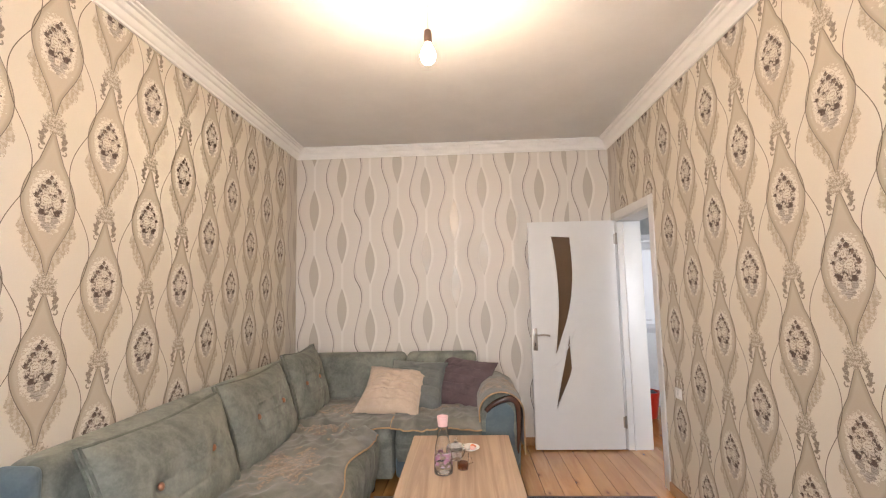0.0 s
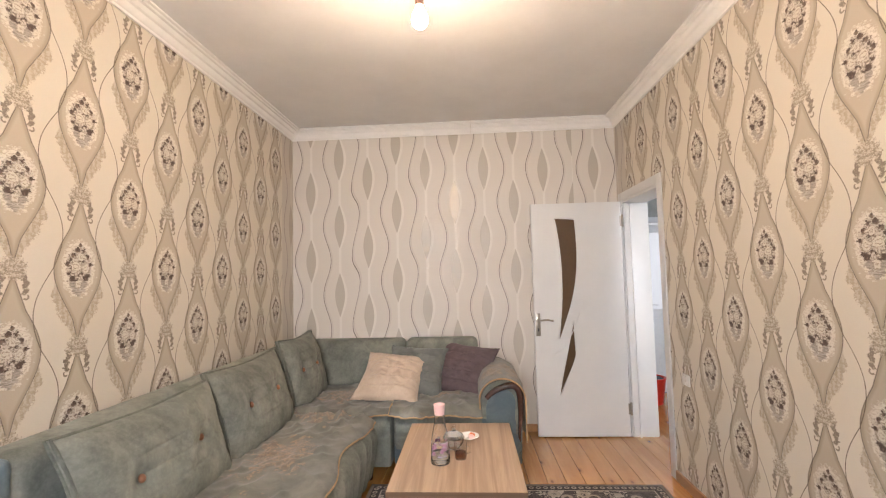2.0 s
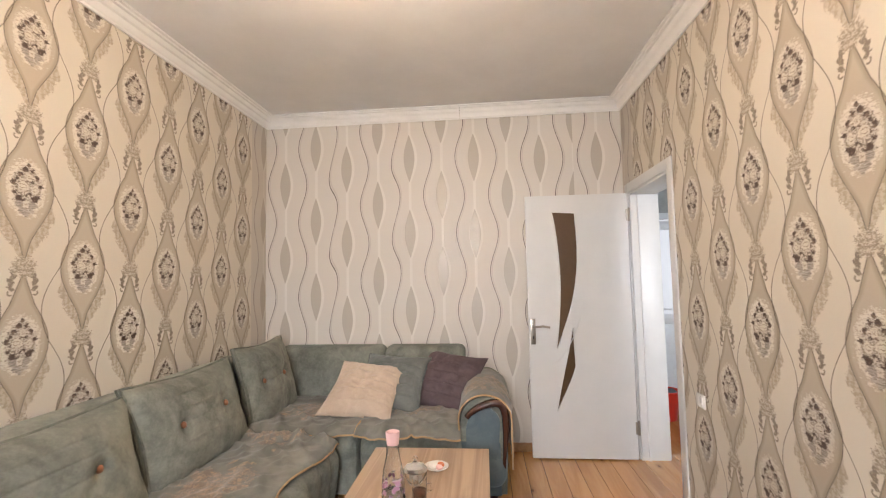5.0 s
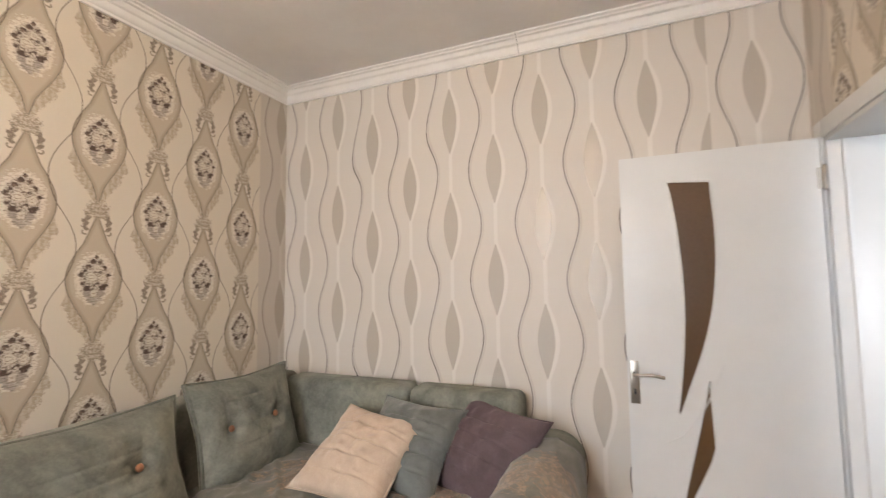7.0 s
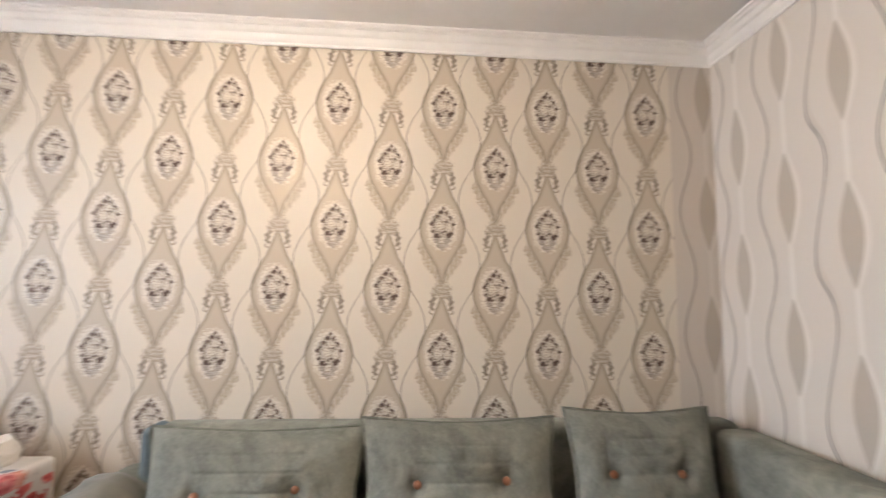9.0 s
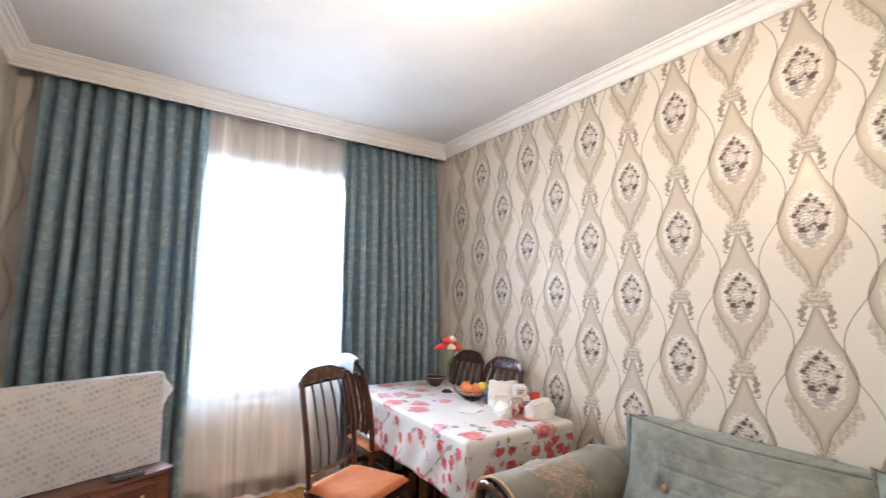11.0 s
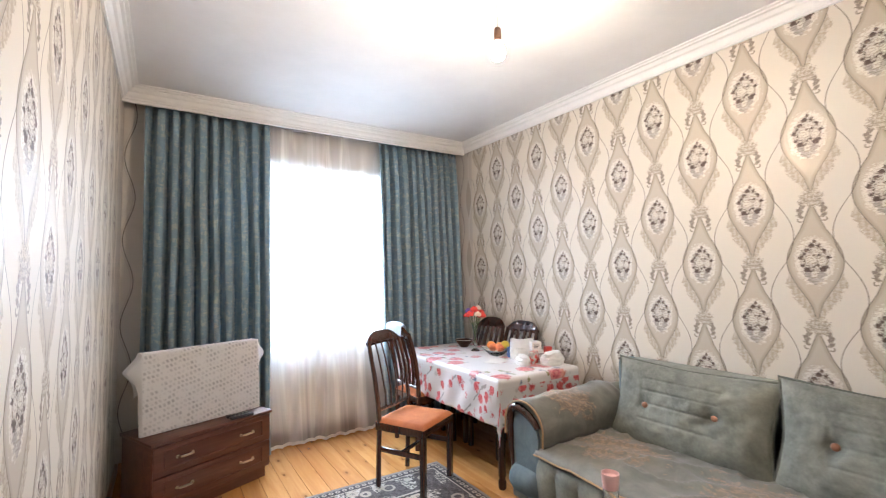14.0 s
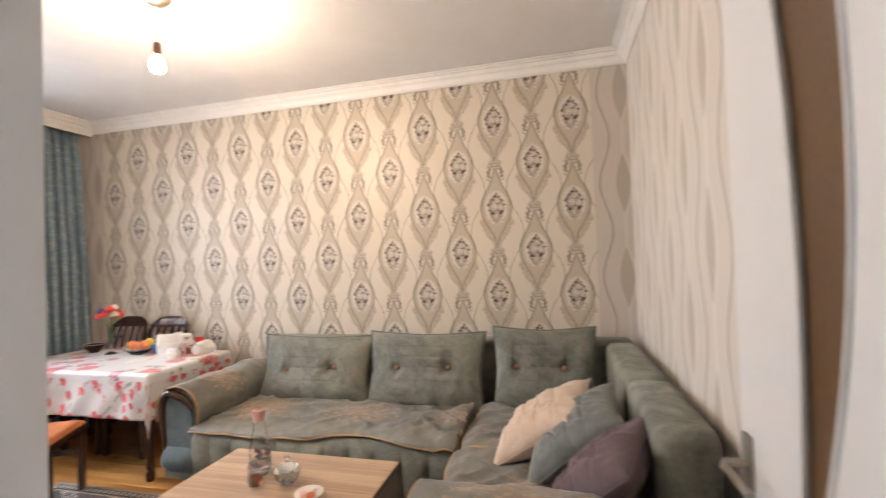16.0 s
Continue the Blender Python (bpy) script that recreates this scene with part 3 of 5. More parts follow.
def tube(bm, pts, r, n=8, closed=False, flat=1.0):
    pts = [Vector(p) for p in pts]
    rings, up = [], None
    for i, p in enumerate(pts):
        a = pts[i - 1] if i or closed else p
        b = pts[(i + 1) % len(pts)] if i < len(pts) - 1 or closed else p
        d = (b - a).normalized()
        if up is None:
            up = d.orthogonal().normalized()
        up = (up - d * up.dot(d)).normalized()
        side = d.cross(up)
        rad = r(i / max(1, len(pts) - 1)) if callable(r) else r
        rings.append([bm.verts.new(p + rad * (math.cos(TAU * j / n) * up + flat * math.sin(TAU * j / n) * side)) for j in range(n)])
    pairs = list(zip(rings, rings[1:])) + ([(rings[-1], rings[0])] if closed else [])
    for a, b in pairs:
        for j in range(n):
            bm.faces.new((a[j], a[(j + 1) % n], b[(j + 1) % n], b[j]))
    if not closed:
        bm.faces.new(rings[0][::-1])
        bm.faces.new(rings[-1])
    return bm


def sheet(bm, nu, nv, f, uvf=None):
    uvl = bm.loops.layers.uv.verify() if uvf else None
    vs = [[bm.verts.new(f(i / nu, j / nv)) for j in range(nv + 1)] for i in range(nu + 1)]
    for i in range(nu):
        for j in range(nv):
            fc = bm.faces.new((vs[i][j], vs[i + 1][j], vs[i + 1][j + 1], vs[i][j + 1]))
            if uvf:
                for lp, (a, b) in zip(fc.loops, ((i, j), (i + 1, j), (i + 1, j + 1), (i, j + 1))):
                    lp[uvl].uv = uvf(a / nu, b / nv)
    return bm


def extrude_outline(bm, pts, mapf, d0, d1):
    """A prism: outline pts (s, z), run from depth d0 to d1 through mapf(s, d, z)."""
    a = [bm.verts.new(mapf(s, d0, z)) for s, z in pts]
    b = [bm.verts.new(mapf(s, d1, z)) for s, z in pts]
    n = len(pts)
    for i in range(n):
        bm.faces.new((a[i], a[(i + 1) % n], b[(i + 1) % n], b[i]))
    bm.faces.new(a[::-1])
    bm.faces.new(b)
    return bm


def mesh_of(name, bm, material, sharp=38.0):
    bmesh.ops.recalc_face_normals(bm, faces=bm.faces)
    me = bpy.data.meshes.new(name)
    bm.to_mesh(me)
    bm.free()
    for mt in material if isinstance(material, (list, tuple)) else [material]:
        me.materials.append(mt)
    me.shade_smooth()
    me.set_sharp_from_angle(angle=radians(sharp))
    return me


def thing(name, label, category, group="", at=(0, 0, 0), rz=0.0):
    ob = tagged(new(name), label, category, group)
    ob.empty_display_size = 0.1
    ob.matrix_basis = pose(*at, 0, 0, rz)
    return ob


def part(name, bm, material, parent, label="", room=False, sharp=38.0):
    """One mesh object under a thing or a part; room: the mesh is in room coordinates."""
    root = parent
    while root.parent:
        root = root.parent
    if room:
        bm.transform(root.matrix_basis.inverted())
    ob = new(name, mesh_of(name, bm, material, sharp))
    ob.parent = parent
    return tagged(ob, label)


def solid(name, bm, material, label, category, group="", kind="", sharp=38.0):
    """A thing that is one mesh."""
    return tagged(new(name, mesh_of(name, bm, material, sharp)), label, category, group, kind)


def thicken(ob, t, offset=0.0):
    md = ob.modifiers.new("thickness", "SOLIDIFY")
    md.thickness, md.offset = t, offset
    return ob


def ns(x, y, z, s=1.0):
    return noise.noise(Vector((x * s, y * s, z * s)))


# ---- structure ----
M_PLASTER = simple("beige_plaster", (0.60, 0.53, 0.46), 0.7, vary=0.06, scale=5.0, bump=0.1)


def wall(name, boxes, materials, label, hall_side=None):
    bm = bmesh.new()
    for b in boxes:
        box(bm, *b)
    if hall_side:
        for f in bm.faces:
            if hall_side(f):
                f.material_index = 1
    return solid(name, bm, materials, label, "wall", kind="structure")


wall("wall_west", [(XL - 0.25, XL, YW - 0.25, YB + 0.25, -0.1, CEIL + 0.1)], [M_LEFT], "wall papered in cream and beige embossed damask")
wall("wall_north", [(XL, XR, YB, YB + 0.25, -0.1, CEIL + 0.1)], [M_BACK], "wall papered with pearly beige upright waves")
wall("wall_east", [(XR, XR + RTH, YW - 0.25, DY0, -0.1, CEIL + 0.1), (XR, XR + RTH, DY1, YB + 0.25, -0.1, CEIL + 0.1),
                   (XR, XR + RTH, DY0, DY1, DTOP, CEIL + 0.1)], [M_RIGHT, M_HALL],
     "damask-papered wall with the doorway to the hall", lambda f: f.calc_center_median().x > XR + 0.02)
wall("wall_south", [(XL, WX0, YW - 0.3, YW, -0.1, CEIL + 0.1), (WX1, XR, YW - 0.3, YW, -0.1, CEIL + 0.1),
                    (WX0, WX1, YW - 0.3, YW, -0.1, WZ0), (WX0, WX1, YW - 0.3, YW, WZ1, CEIL + 0.1)], [M_BACK, M_PLASTER],
     "window wall papered with pearly waves", lambda f: WX0 - 0.001 < f.calc_center_median().x < WX1 + 0.001)
hw = HX1
wall("wall_hall", [(hw, hw + 0.2, HY0 - 0.2, HY1 + 0.2, -0.1, 2.9), (XR + RTH, 3.33, HY0 - 0.2, HY0, -0.1, 2.9), (4.23, hw, HY0 - 0.2, HY0, -0.1, 2.9),
                   (3.33, 4.23, HY0 - 0.2, HY0, -0.1, 0.95), (3.33, 4.23, HY0 - 0.2, HY0, 2.25, 2.9),
                   (XR + RTH, 3.58, HY1, HY1 + 0.2, -0.1, 2.9), (4.44, hw, HY1, HY1 + 0.2, -0.1, 2.9), (3.58, 4.44, HY1, HY1 + 0.2, 2.03, 2.9),
                   (XR - 0.0, XR + RTH, YB + 0.25, HY1 + 0.2, -0.1, 2.9)], [M_HALL], "grey papered hall wall")
solid("ceiling", boxed(XL - 0.25, XR + RTH, YW - 0.25, YB + 0.25, CEIL, CEIL + 0.12), M_CEIL, "matt white painted ceiling", "ceiling", kind="structure")
solid("ceiling_hall", boxed(XR + RTH, HX1 + 0.2, HY0 - 0.2, HY1 + 0.2, 2.82, 2.92), M_CEIL, "white hall ceiling", "ceiling", kind="structure")

# stepped plaster cornice, swept along each wall
CORNICE = [(0.0, 0.0), (0.012, 0.0), (0.014, 0.012), (0.022, 0.018), (0.030, 0.030), (0.036, 0.046), (0.050, 0.052), (0.058, 0.062),
           (0.062, 0.072), (0.078, 0.074), (0.082, 0.082), (0.098, 0.084), (0.100, 0.0925), (0.0, 0.0925)]


def cornice(name, a, b, inward, mitre0, mitre1):
    bm = bmesh.new()
    a, b, inw = Vector(a), Vector(b), Vector(inward)
    d = (b - a).normalized()
    ends = []
    for p, s, mt in ((a, 1, mitre0), (b, -1, mitre1)):
        ends.append([bm.verts.new(p + inw * q + d * (s * q * mt) + Vector((0, 0, CEIL - CORN + z))) for q, z in CORNICE])
    n = len(CORNICE)
    for i in range(n):
        bm.faces.new((ends[0][i], ends[0][(i + 1) % n], ends[1][(i + 1) % n], ends[1][i]))
    bm.faces.new(ends[0][::-1])
    bm.faces.new(ends[1])
    return solid(name, bm, M_TRIM, "white moulded plaster ceiling cornice", "cornice", kind="structure", sharp=25)


cornice("trim_cornice_west", (XL, PEL, 0), (XL, YB, 0), (1, 0, 0), 1, 1)
cornice("trim_cornice_north_a", (XL, YB, 0), (1.7072, YB, 0), (0, -1, 0), 1, 0)
cornice("trim_cornice_north_b", (1.7112, YB - 0.003, 0), (XR, YB - 0.003, 0), (0, -1, 0), 0, 1)
cornice("trim_cornice_east", (XR, PEL, 0), (XR, YB, 0), (-1, 0, 0), 1, 1)
cornice("trim_cornice_south", (XL, PEL, 0), (XR, PEL, 0), (0, 1, 0), 1, 1)
solid("trim_pelmet", boxed(XL, XR, PEL - 0.022, PEL - 0.001, 2.697, CEIL - 0.001), M_TRIM, "white pelmet board hiding the curtain rail", "pelmet", kind="structure")

# skirting boards of dark pine
SK = 0.07
for nm, b in (("baseboard_west", (XL, XL + 0.018, YW, YB, 0, SK)), ("baseboard_north", (XL + 0.02, XR - 0.02, YB - 0.018, YB, 0, SK)),
              ("baseboard_east", (XR - 0.018, XR, YW, DY0 - 0.068, 0, SK)), ("baseboard_south", (XL + 0.02, XR - 0.02, YW, YW + 0.018, 0, SK))):
    solid(nm, boxed(*b, bevel=0.006), M_SKIRT, "varnished pine skirting board", "skirting", kind="structure")

# ---- window ----
win = tagged(new("window_1"), "white plastic window behind a sheer curtain", "window", kind="structure")
win.matrix_basis = pose((WX0 + WX1) / 2, YW - 0.16, WZ0)
wy0, wy1 = YW - 0.19, YW - 0.12
fw = 0.06
for b in ((WX0, WX1, wy0, wy1, WZ0, WZ0 + fw), (WX0, WX1, wy0, wy1, WZ1 - fw, WZ1), (WX0, WX0 + fw, wy0, wy1, WZ0 + fw, WZ1 - fw),
          (WX1 - fw, WX1, wy0, wy1, WZ0 + fw, WZ1 - fw), (1.46, 1.52, wy0, wy1, WZ0 + fw, WZ1 - fw)):
    part("window_frame", boxed(*b, bevel=0.006), M_PVC, win, room=True)
for a, b in ((WX0 + fw, 1.46), (1.52, WX1 - fw)):
    g = part("pane", boxed(a, b, YW - 0.157, YW - 0.151, WZ0 + fw, WZ1 - fw), M_GLASS, win, room=True)
    g.visible_shadow = False
part("window_sill", boxed(WX0 - 0.06, WX1 + 0.06, YW - 0.12, YW + 0.04, WZ0 - 0.03, WZ0 - 0.002, bevel=0.006), M_PVC, win, room=True)


def haze_material(name, strength):
    k = Mat(name)
    em = k.nt.nodes.new("ShaderNodeEmission")
    em.inputs[0].default_value, em.inputs[1].default_value = (0.93, 0.965, 1.0, 1), strength
    k.link(em.outputs[0], k.out.inputs[0])
    return k.mat


M_HAZE = haze_material("daylight_haze", 5.0)
solid("backdrop", boxed(-7, 10, -9.1, -9.0, -3, 9), M_HAZE, "bright hazy daylight outside the window", "sky", kind="structure")
solid("backdrop_hall", boxed(0, 9, 11.0, 11.1, -3, 7), haze_material("shaded_yard_haze", 0.9), "bright hazy daylight outside the hall door", "sky", kind="structure")
solid("ground", boxed(-60, 60, -60, 60, -0.5, -0.3), simple("pale_yard", (0.35, 0.33, 0.30), 0.9, scale=2.0), "pale ground outside the house", "ground", kind="structure")

# panel radiator under the window
rad = thing("radiator", "white enamelled panel radiator under the window", "radiator", at=(1.62, -0.13, 0.1))
bm = bmesh.new()
n = 34
sheet(bm, n * 4, 1, lambda u, v: (1.12 + 1.0 * u, -0.095 + 0.0004 * math.cos(TAU * u * n), 0.10 + 0.53 * v))
part("front_panel", bm, M_RAD, rad, room=True, sharp=60)
part("body", boxed(1.12, 2.12, -0.185, -0.104, 0.10, 0.63, bevel=0.008), M_RAD, rad, room=True)
part("top_grille", boxed(1.125, 2.115, -0.18, -0.10, 0.631, 0.640, bevel=0.003), M_RAD, rad, room=True)
for x in (1.3, 1.95):
    part("bracket", boxed(x, x + 0.03, YW, -0.186, 0.3, 0.5), M_RAD, rad, room=True)
part("pipe", tube(bmesh.new(), [(1.11, -0.14, 0.14), (1.05, -0.14, 0.14), (1.03, -0.14, 0.12), (1.03, -0.14, 0.0)], 0.012), M_RAD, rad, room=True)

# ---- doorway ----
dr = tagged(new("door_1"), "white panel door standing open against the wall", "door", kind="structure")
dr.matrix_basis = pose(2.985, 4.605, 0.012)
LX0, LX1, LY0, LY1, LZ0, LZ1 = 2.212, 2.985, 4.590, 4.630, 0.012, 2.010


def blade(upper):
    """Outline of the leaf's two curved glass openings, (x, z)."""
    if upper:
        right = [(2.585 + 0.022 * math.sin(math.pi * min(1, s * 1.15)) - 0.158 * s ** 2.6, 1.868 - 1.035 * s) for s in [i / 18 for i in range(19)]]
        left = [(2.415 + 0.044 * math.sin(math.pi * s) ** 0.9 + 0.0 * s, 0.835 + 1.045 * s) for s in [i / 18 for i in range(19)]]
        return right + left
    right = [(2.546, 0.985), (2.550, 0.86), (2.556, 0.70)]
    low = [(2.556 - 0.148 * s, 0.685 - 0.325 * s ** 0.92) for s in [i / 8 for i in range(1, 9)]]
    left = [(2.405 + 0.138 * s ** 1.35 + 0.012 * math.sin(math.pi * s), 0.36 + 0.625 * s) for s in [i / 14 for i in range(1, 14)]]
    return right + low + left


def leaf_mesh():
    """The leaf, cut through where the glass sits."""
    bm = bmesh.new()
    outer = [(LX0, LZ0), (LX1, LZ0), (LX1, LZ1), (LX0, LZ1)]
    loops = [outer, blade(True), blade(False)]
    for y in (LY0, LY1):
        edges = []
        for lp in loops:
            vs = [bm.verts.new((x, y, z)) for x, z in lp]
            edges += [bm.edges.new((vs[i], vs[(i + 1) % len(vs)])) for i in range(len(vs))]
        bmesh.ops.triangle_fill(bm, use_beauty=True, use_dissolve=False, edges=edges)
    bm.verts.ensure_lookup_table()
    n = len(bm.verts) // 2
    k = 0
    for lp in loops:
        for i in range(len(lp)):
            a, b = k + i, k + (i + 1) % len(lp)
            bm.faces.new((bm.verts[a], bm.verts[b], bm.verts[n + b], bm.verts[n + a]))
        k += len(lp)
    return bm


leaf = part("leaf", leaf_mesh(), M_DOOR, dr, room=True, sharp=30)
for up in (True, False):
    pts = blade(up)
    g = part("glass", extrude_outline(bmesh.new(), pts, lambda s, d, z: (s, d, z), LY0 + 0.007, LY1 - 0.007), M_AMBER, dr, "brown frosted glass", room=True)
    part("beading", tube(bmesh.new(), [(x, LY0 - 0.001, z) for x, z in pts], 0.005, 6, True), M_DOOR, dr, room=True)
    if up:
        part("groove", tube(bmesh.new(), [(2.36 + 0.245 * s ** 0.55, LY0 - 0.0005, 0.70 + 0.36 * s) for s in [i / 10 for i in range(11)]], 0.0035, 6), M_DOOR, dr, room=True)
for side, y in ((-1, LY0), (1, LY1)):
    hd = part("handle", boxed(2.222, 2.262, *sorted((y, y + side * 0.006)), 0.862, 1.058, bevel=0.004), M_STEEL, dr, "brushed nickel handle plate", room=True)
    part("lever", tube(bmesh.new(), [(2.242, y, 1.000), (2.242, y + side * 0.045, 1.000), (2.262, y + side * 0.052, 1.000), (2.315, y + side * 0.052, 1.004),
                                     (2.365, y + side * 0.046, 0.994)], 0.0085, 10), M_STEEL, hd, room=True)
    part("keyhole", boxed(2.238, 2.246, *sorted((y + side * 0.006, y + side * 0.009)), 0.905, 0.930, bevel=0.002), M_BLACK, hd, room=True)
for z in (0.24, 1.84):
    hg = part("hinge", lathe(bmesh.new(), [(0.008, z - 0.05), (0.009, z - 0.048), (0.009, z + 0.048), (0.006, z + 0.056)], 12, (2.996, 4.584)), M_STEEL, dr, room=True)
    part("plate", boxed(2.972, 2.9965, 4.5855, 4.5885, z - 0.045, z + 0.045), M_STEEL, hg, room=True)

# lining and casing of the doorway, butted end to end
jx0, jx1 = XR - 0.002, XR + RTH + 0.004
for nm, b in (("trim_lining_near", (jx0, jx1, DY0, DY0 + 0.022, 0, DTOP - 0.022)), ("trim_lining_far", (jx0, jx1, DY1 - 0.022, DY1, 0, DTOP - 0.022)),
              ("trim_lining_top", (jx0, jx1, DY0, DY1, DTOP - 0.022, DTOP))):
    solid(nm, boxed(*b, bevel=0.002), M_DOOR, "white painted door lining", "door frame", kind="structure")
solid("trim_stop_far", boxed(XR + 0.05, XR + 0.062, DY1 - 0.034, DY1 - 0.022, 0, DTOP - 0.024), M_DOOR, "white door stop strip", "door frame", kind="structure")
solid("trim_stop_near", boxed(XR + 0.05, XR + 0.062, DY0 + 0.022, DY0 + 0.034, 0, DTOP - 0.024), M_DOOR, "white door stop strip", "door frame", kind="structure")
for sx0, sx1, tag_ in ((XR - 0.014, XR - 0.002, "room"), (XR + RTH + 0.004, XR + RTH + 0.016, "hall")):
    for nm, b in (("near", (sx0, sx1, DY0 - 0.066, DY0 + 0.006, 0, DTOP + 0.066)), ("far", (sx0, sx1, DY1 - 0.006, DY1 + 0.066, 0, DTOP + 0.066)),
                  ("top", (sx0, sx1, DY0 + 0.0065, DY1 - 0.0065, DTOP - 0.006, DTOP + 0.066))):
        solid("trim_casing_%s_%s" % (tag_, nm), boxed(*b, bevel=0.003), M_DOOR, "white painted door casing", "door frame", kind="structure")

# white plastic glazed door at the end of the hall
hd2 = tagged(new("door_2"), "white plastic hall door with a frosted upper pane", "door", kind="structure")
hd2.matrix_basis = pose(4.010, HY1, 0)
hy = HY1 - 0.02
for b in ((3.580, 3.645, hy, hy + 0.09, 0, 2.03), (4.375, 4.440, hy, hy + 0.09, 0, 2.03), (3.645, 4.375, hy, hy + 0.09, 1.965, 2.03)):
    part("frame", boxed(*b, bevel=0.006), M_PVC, hd2, room=True)
for b in ((3.650, 3.740, 0.02, 1.94), (4.280, 4.370, 0.02, 1.94), (3.740, 4.280, 1.85, 1.94), (3.740, 4.280, 0.02, 0.14), (3.740, 4.280, 0.86, 0.96)):
    part("rail", boxed(b[0], b[1], hy - 0.012, hy + 0.055, b[2], b[3], bevel=0.005), M_PVC, hd2, room=True)
part("panel", boxed(3.740, 4.280, hy + 0.012, hy + 0.030, 0.14, 0.86, bevel=0.004), M_PVC, hd2, room=True)
M_FROST = clear("frosted_pane", (0.90, 0.95, 1.0), 0.5)
gp = part("pane", boxed(3.740, 4.280, hy + 0.016, hy + 0.024, 0.96, 1.85), M_FROST, hd2, "frosted pane lit by daylight", room=True)
gp.visible_shadow = False
part("handle", tube(bmesh.new(), [(3.695, hy - 0.01, 1.02), (3.695, hy - 0.05, 1.02), (3.710, hy - 0.055, 1.02), (3.810, hy - 0.055, 1.01)], 0.009, 10), M_PVC, hd2, room=True)

# red bucket in the hall
bk = thing("bucket", "red plastic bucket with a grey rag on the hall floor", "bucket", at=(3.57, 5.60, 0))
part("body", lathe(bmesh.new(), [(0.095, 0.0), (0.10, 0.005), (0.135, 0.26), (0.145, 0.262), (0.145, 0.275), (0.128, 0.275), (0.125, 0.255), (0.092, 0.012)], 28), M_RED, bk)
rag = bmesh.new()
lathe(rag, [(0.118, 0.20), (0.120, 0.245), (0.09, 0.275), (0.05, 0.282), (0.01, 0.27)], 24)
for v in rag.verts:
    v.co += Vector((0, 0, 0.02 * ns(v.co.x, v.co.y, 0, 25)))
part("rag", rag, simple("grey_rag", (0.10, 0.11, 0.13), 0.9, vary=0.3, scale=40), bk)
part("bail", tube(bmesh.new(), [(0.147 * math.cos(a), 0.147 * math.sin(a) * 0.9, 0.262 - 0.05 * math.sin(a)) for a in [math.pi * i / 14 for i in range(15)]], 0.003, 6), M_STEEL, bk)

# light switch on the right wall
sw = thing("light_switch", "white two-gang light switch on the papered wall", "switch", at=(XR - 0.001, 3.612, 0.706))
part("plate", boxed(-0.010, 0.0, -0.043, 0.043, -0.036, 0.036, bevel=0.004), M_WHITE, sw)
for y in (-0.019, 0.019):
    part("rocker", boxed(-0.016, -0.0095, y - 0.016, y + 0.016, -0.026, 0.026, bevel=0.003), M_WHITE, sw)

# ---- ceiling lamp ----
lamp = thing("ceiling_lamp", "bare lit bulb hanging on a short cord from a ceiling rose", "lamp", at=(BULB[0], BULB[1], CEIL))
part("rose", lathe(bmesh.new(), [(0.014, 0.0), (0.014, -0.034), (0.062, -0.040), (0.067, -0.046), (0.066, -0.054), (0.050, -0.074), (0.022, -0.088), (0.006, -0.092)], 24), M_STEEL, lamp)
part("cord", tube(bmesh.new(), [(0, 0, -0.058), (0.003, 0, -0.15), (0, 0, -0.275)], 0.0035, 6), M_WHITE, lamp)
part("socket", lathe(bmesh.new(), [(0.006, -0.27), (0.015, -0.275), (0.018, -0.30), (0.018, -0.335), (0.013, -0.337)], 16), M_BAKELITE, lamp, "dark brown lamp holder")
part("bulb", lathe(bmesh.new(), [(0.012, -0.336), (0.016, -0.345), (0.028, -0.368), (0.032, -0.388), (0.030, -0.404), (0.020, -0.418), (0.004, -0.424)], 20), M_BULB, lamp, "glowing warm white bulb")


# ---- curtains ----
def curtain(name, x0, x1, folds, seed, label):
    ob = thing(name, label, "curtain", "window curtains", at=((x0 + x1) / 2, -0.08, 0.0))
    bm = bmesh.new()
    wide = (x1 - x0)

    def f(u, v):
        z = 0.012 + v * 2.735
        low = 1 - v
        ph = u * folds * TAU + 3.2 * ns(u * 4, seed, low * 0.5)
        am = (0.030 + 0.065 * min(1, low * 2.2)) * (1 + 0.6 * ns(u * 7, seed + 2, 0))
        pinch = math.exp(-low / 0.06)
        y = -0.190 + (am + 0.085) * abs(math.sin(ph / 2)) ** 0.5 * (1 - 0.25 * pinch) + 0.012 * ns(u * 3, v * 2, seed + 5) + 0.10 * low ** 2
        x = x0 + wide * (u + 0.010 * math.sin(ph * 2)) + 0.012 * ns(u * 6, v * 3, seed)
        return (x, y, z)
    sheet(bm, int(folds * 22), 40, f, lambda u, v: (u * wide * 1.6, v * 2.735))
    thicken(part("cloth", bm, M_CURTAIN, ob, room=True, sharp=180), 0.003)
    hook = bmesh.new()
    tube(hook, [(x0 + 0.01, -0.075, 2.752), (x1 - 0.01, -0.075, 2.752)], 0.008, 8)
    part("heading_tape", hook, M_CURTAIN, ob, room=True)
    return ob


curtain("curtain", 1.965, 2.880, 9.5, 3.0, "blue-green jacquard curtain drawn aside, hanging in deep pleats")
curtain("curtain", 0.020, 0.962, 10.5, 9.0, "blue-green jacquard curtain drawn aside, hanging in deep pleats")
solid("curtain_rail", boxed(XL + 0.01, XR - 0.01, -0.185, -0.055, 2.762, 2.790, bevel=0.003), M_PVC, "white plastic curtain rail under the ceiling", "curtain rail")
sh = thing("sheer_curtain", "white see-through net curtain reaching the floor", "curtain", "window curtains", at=(1.5, -0.1, 0))


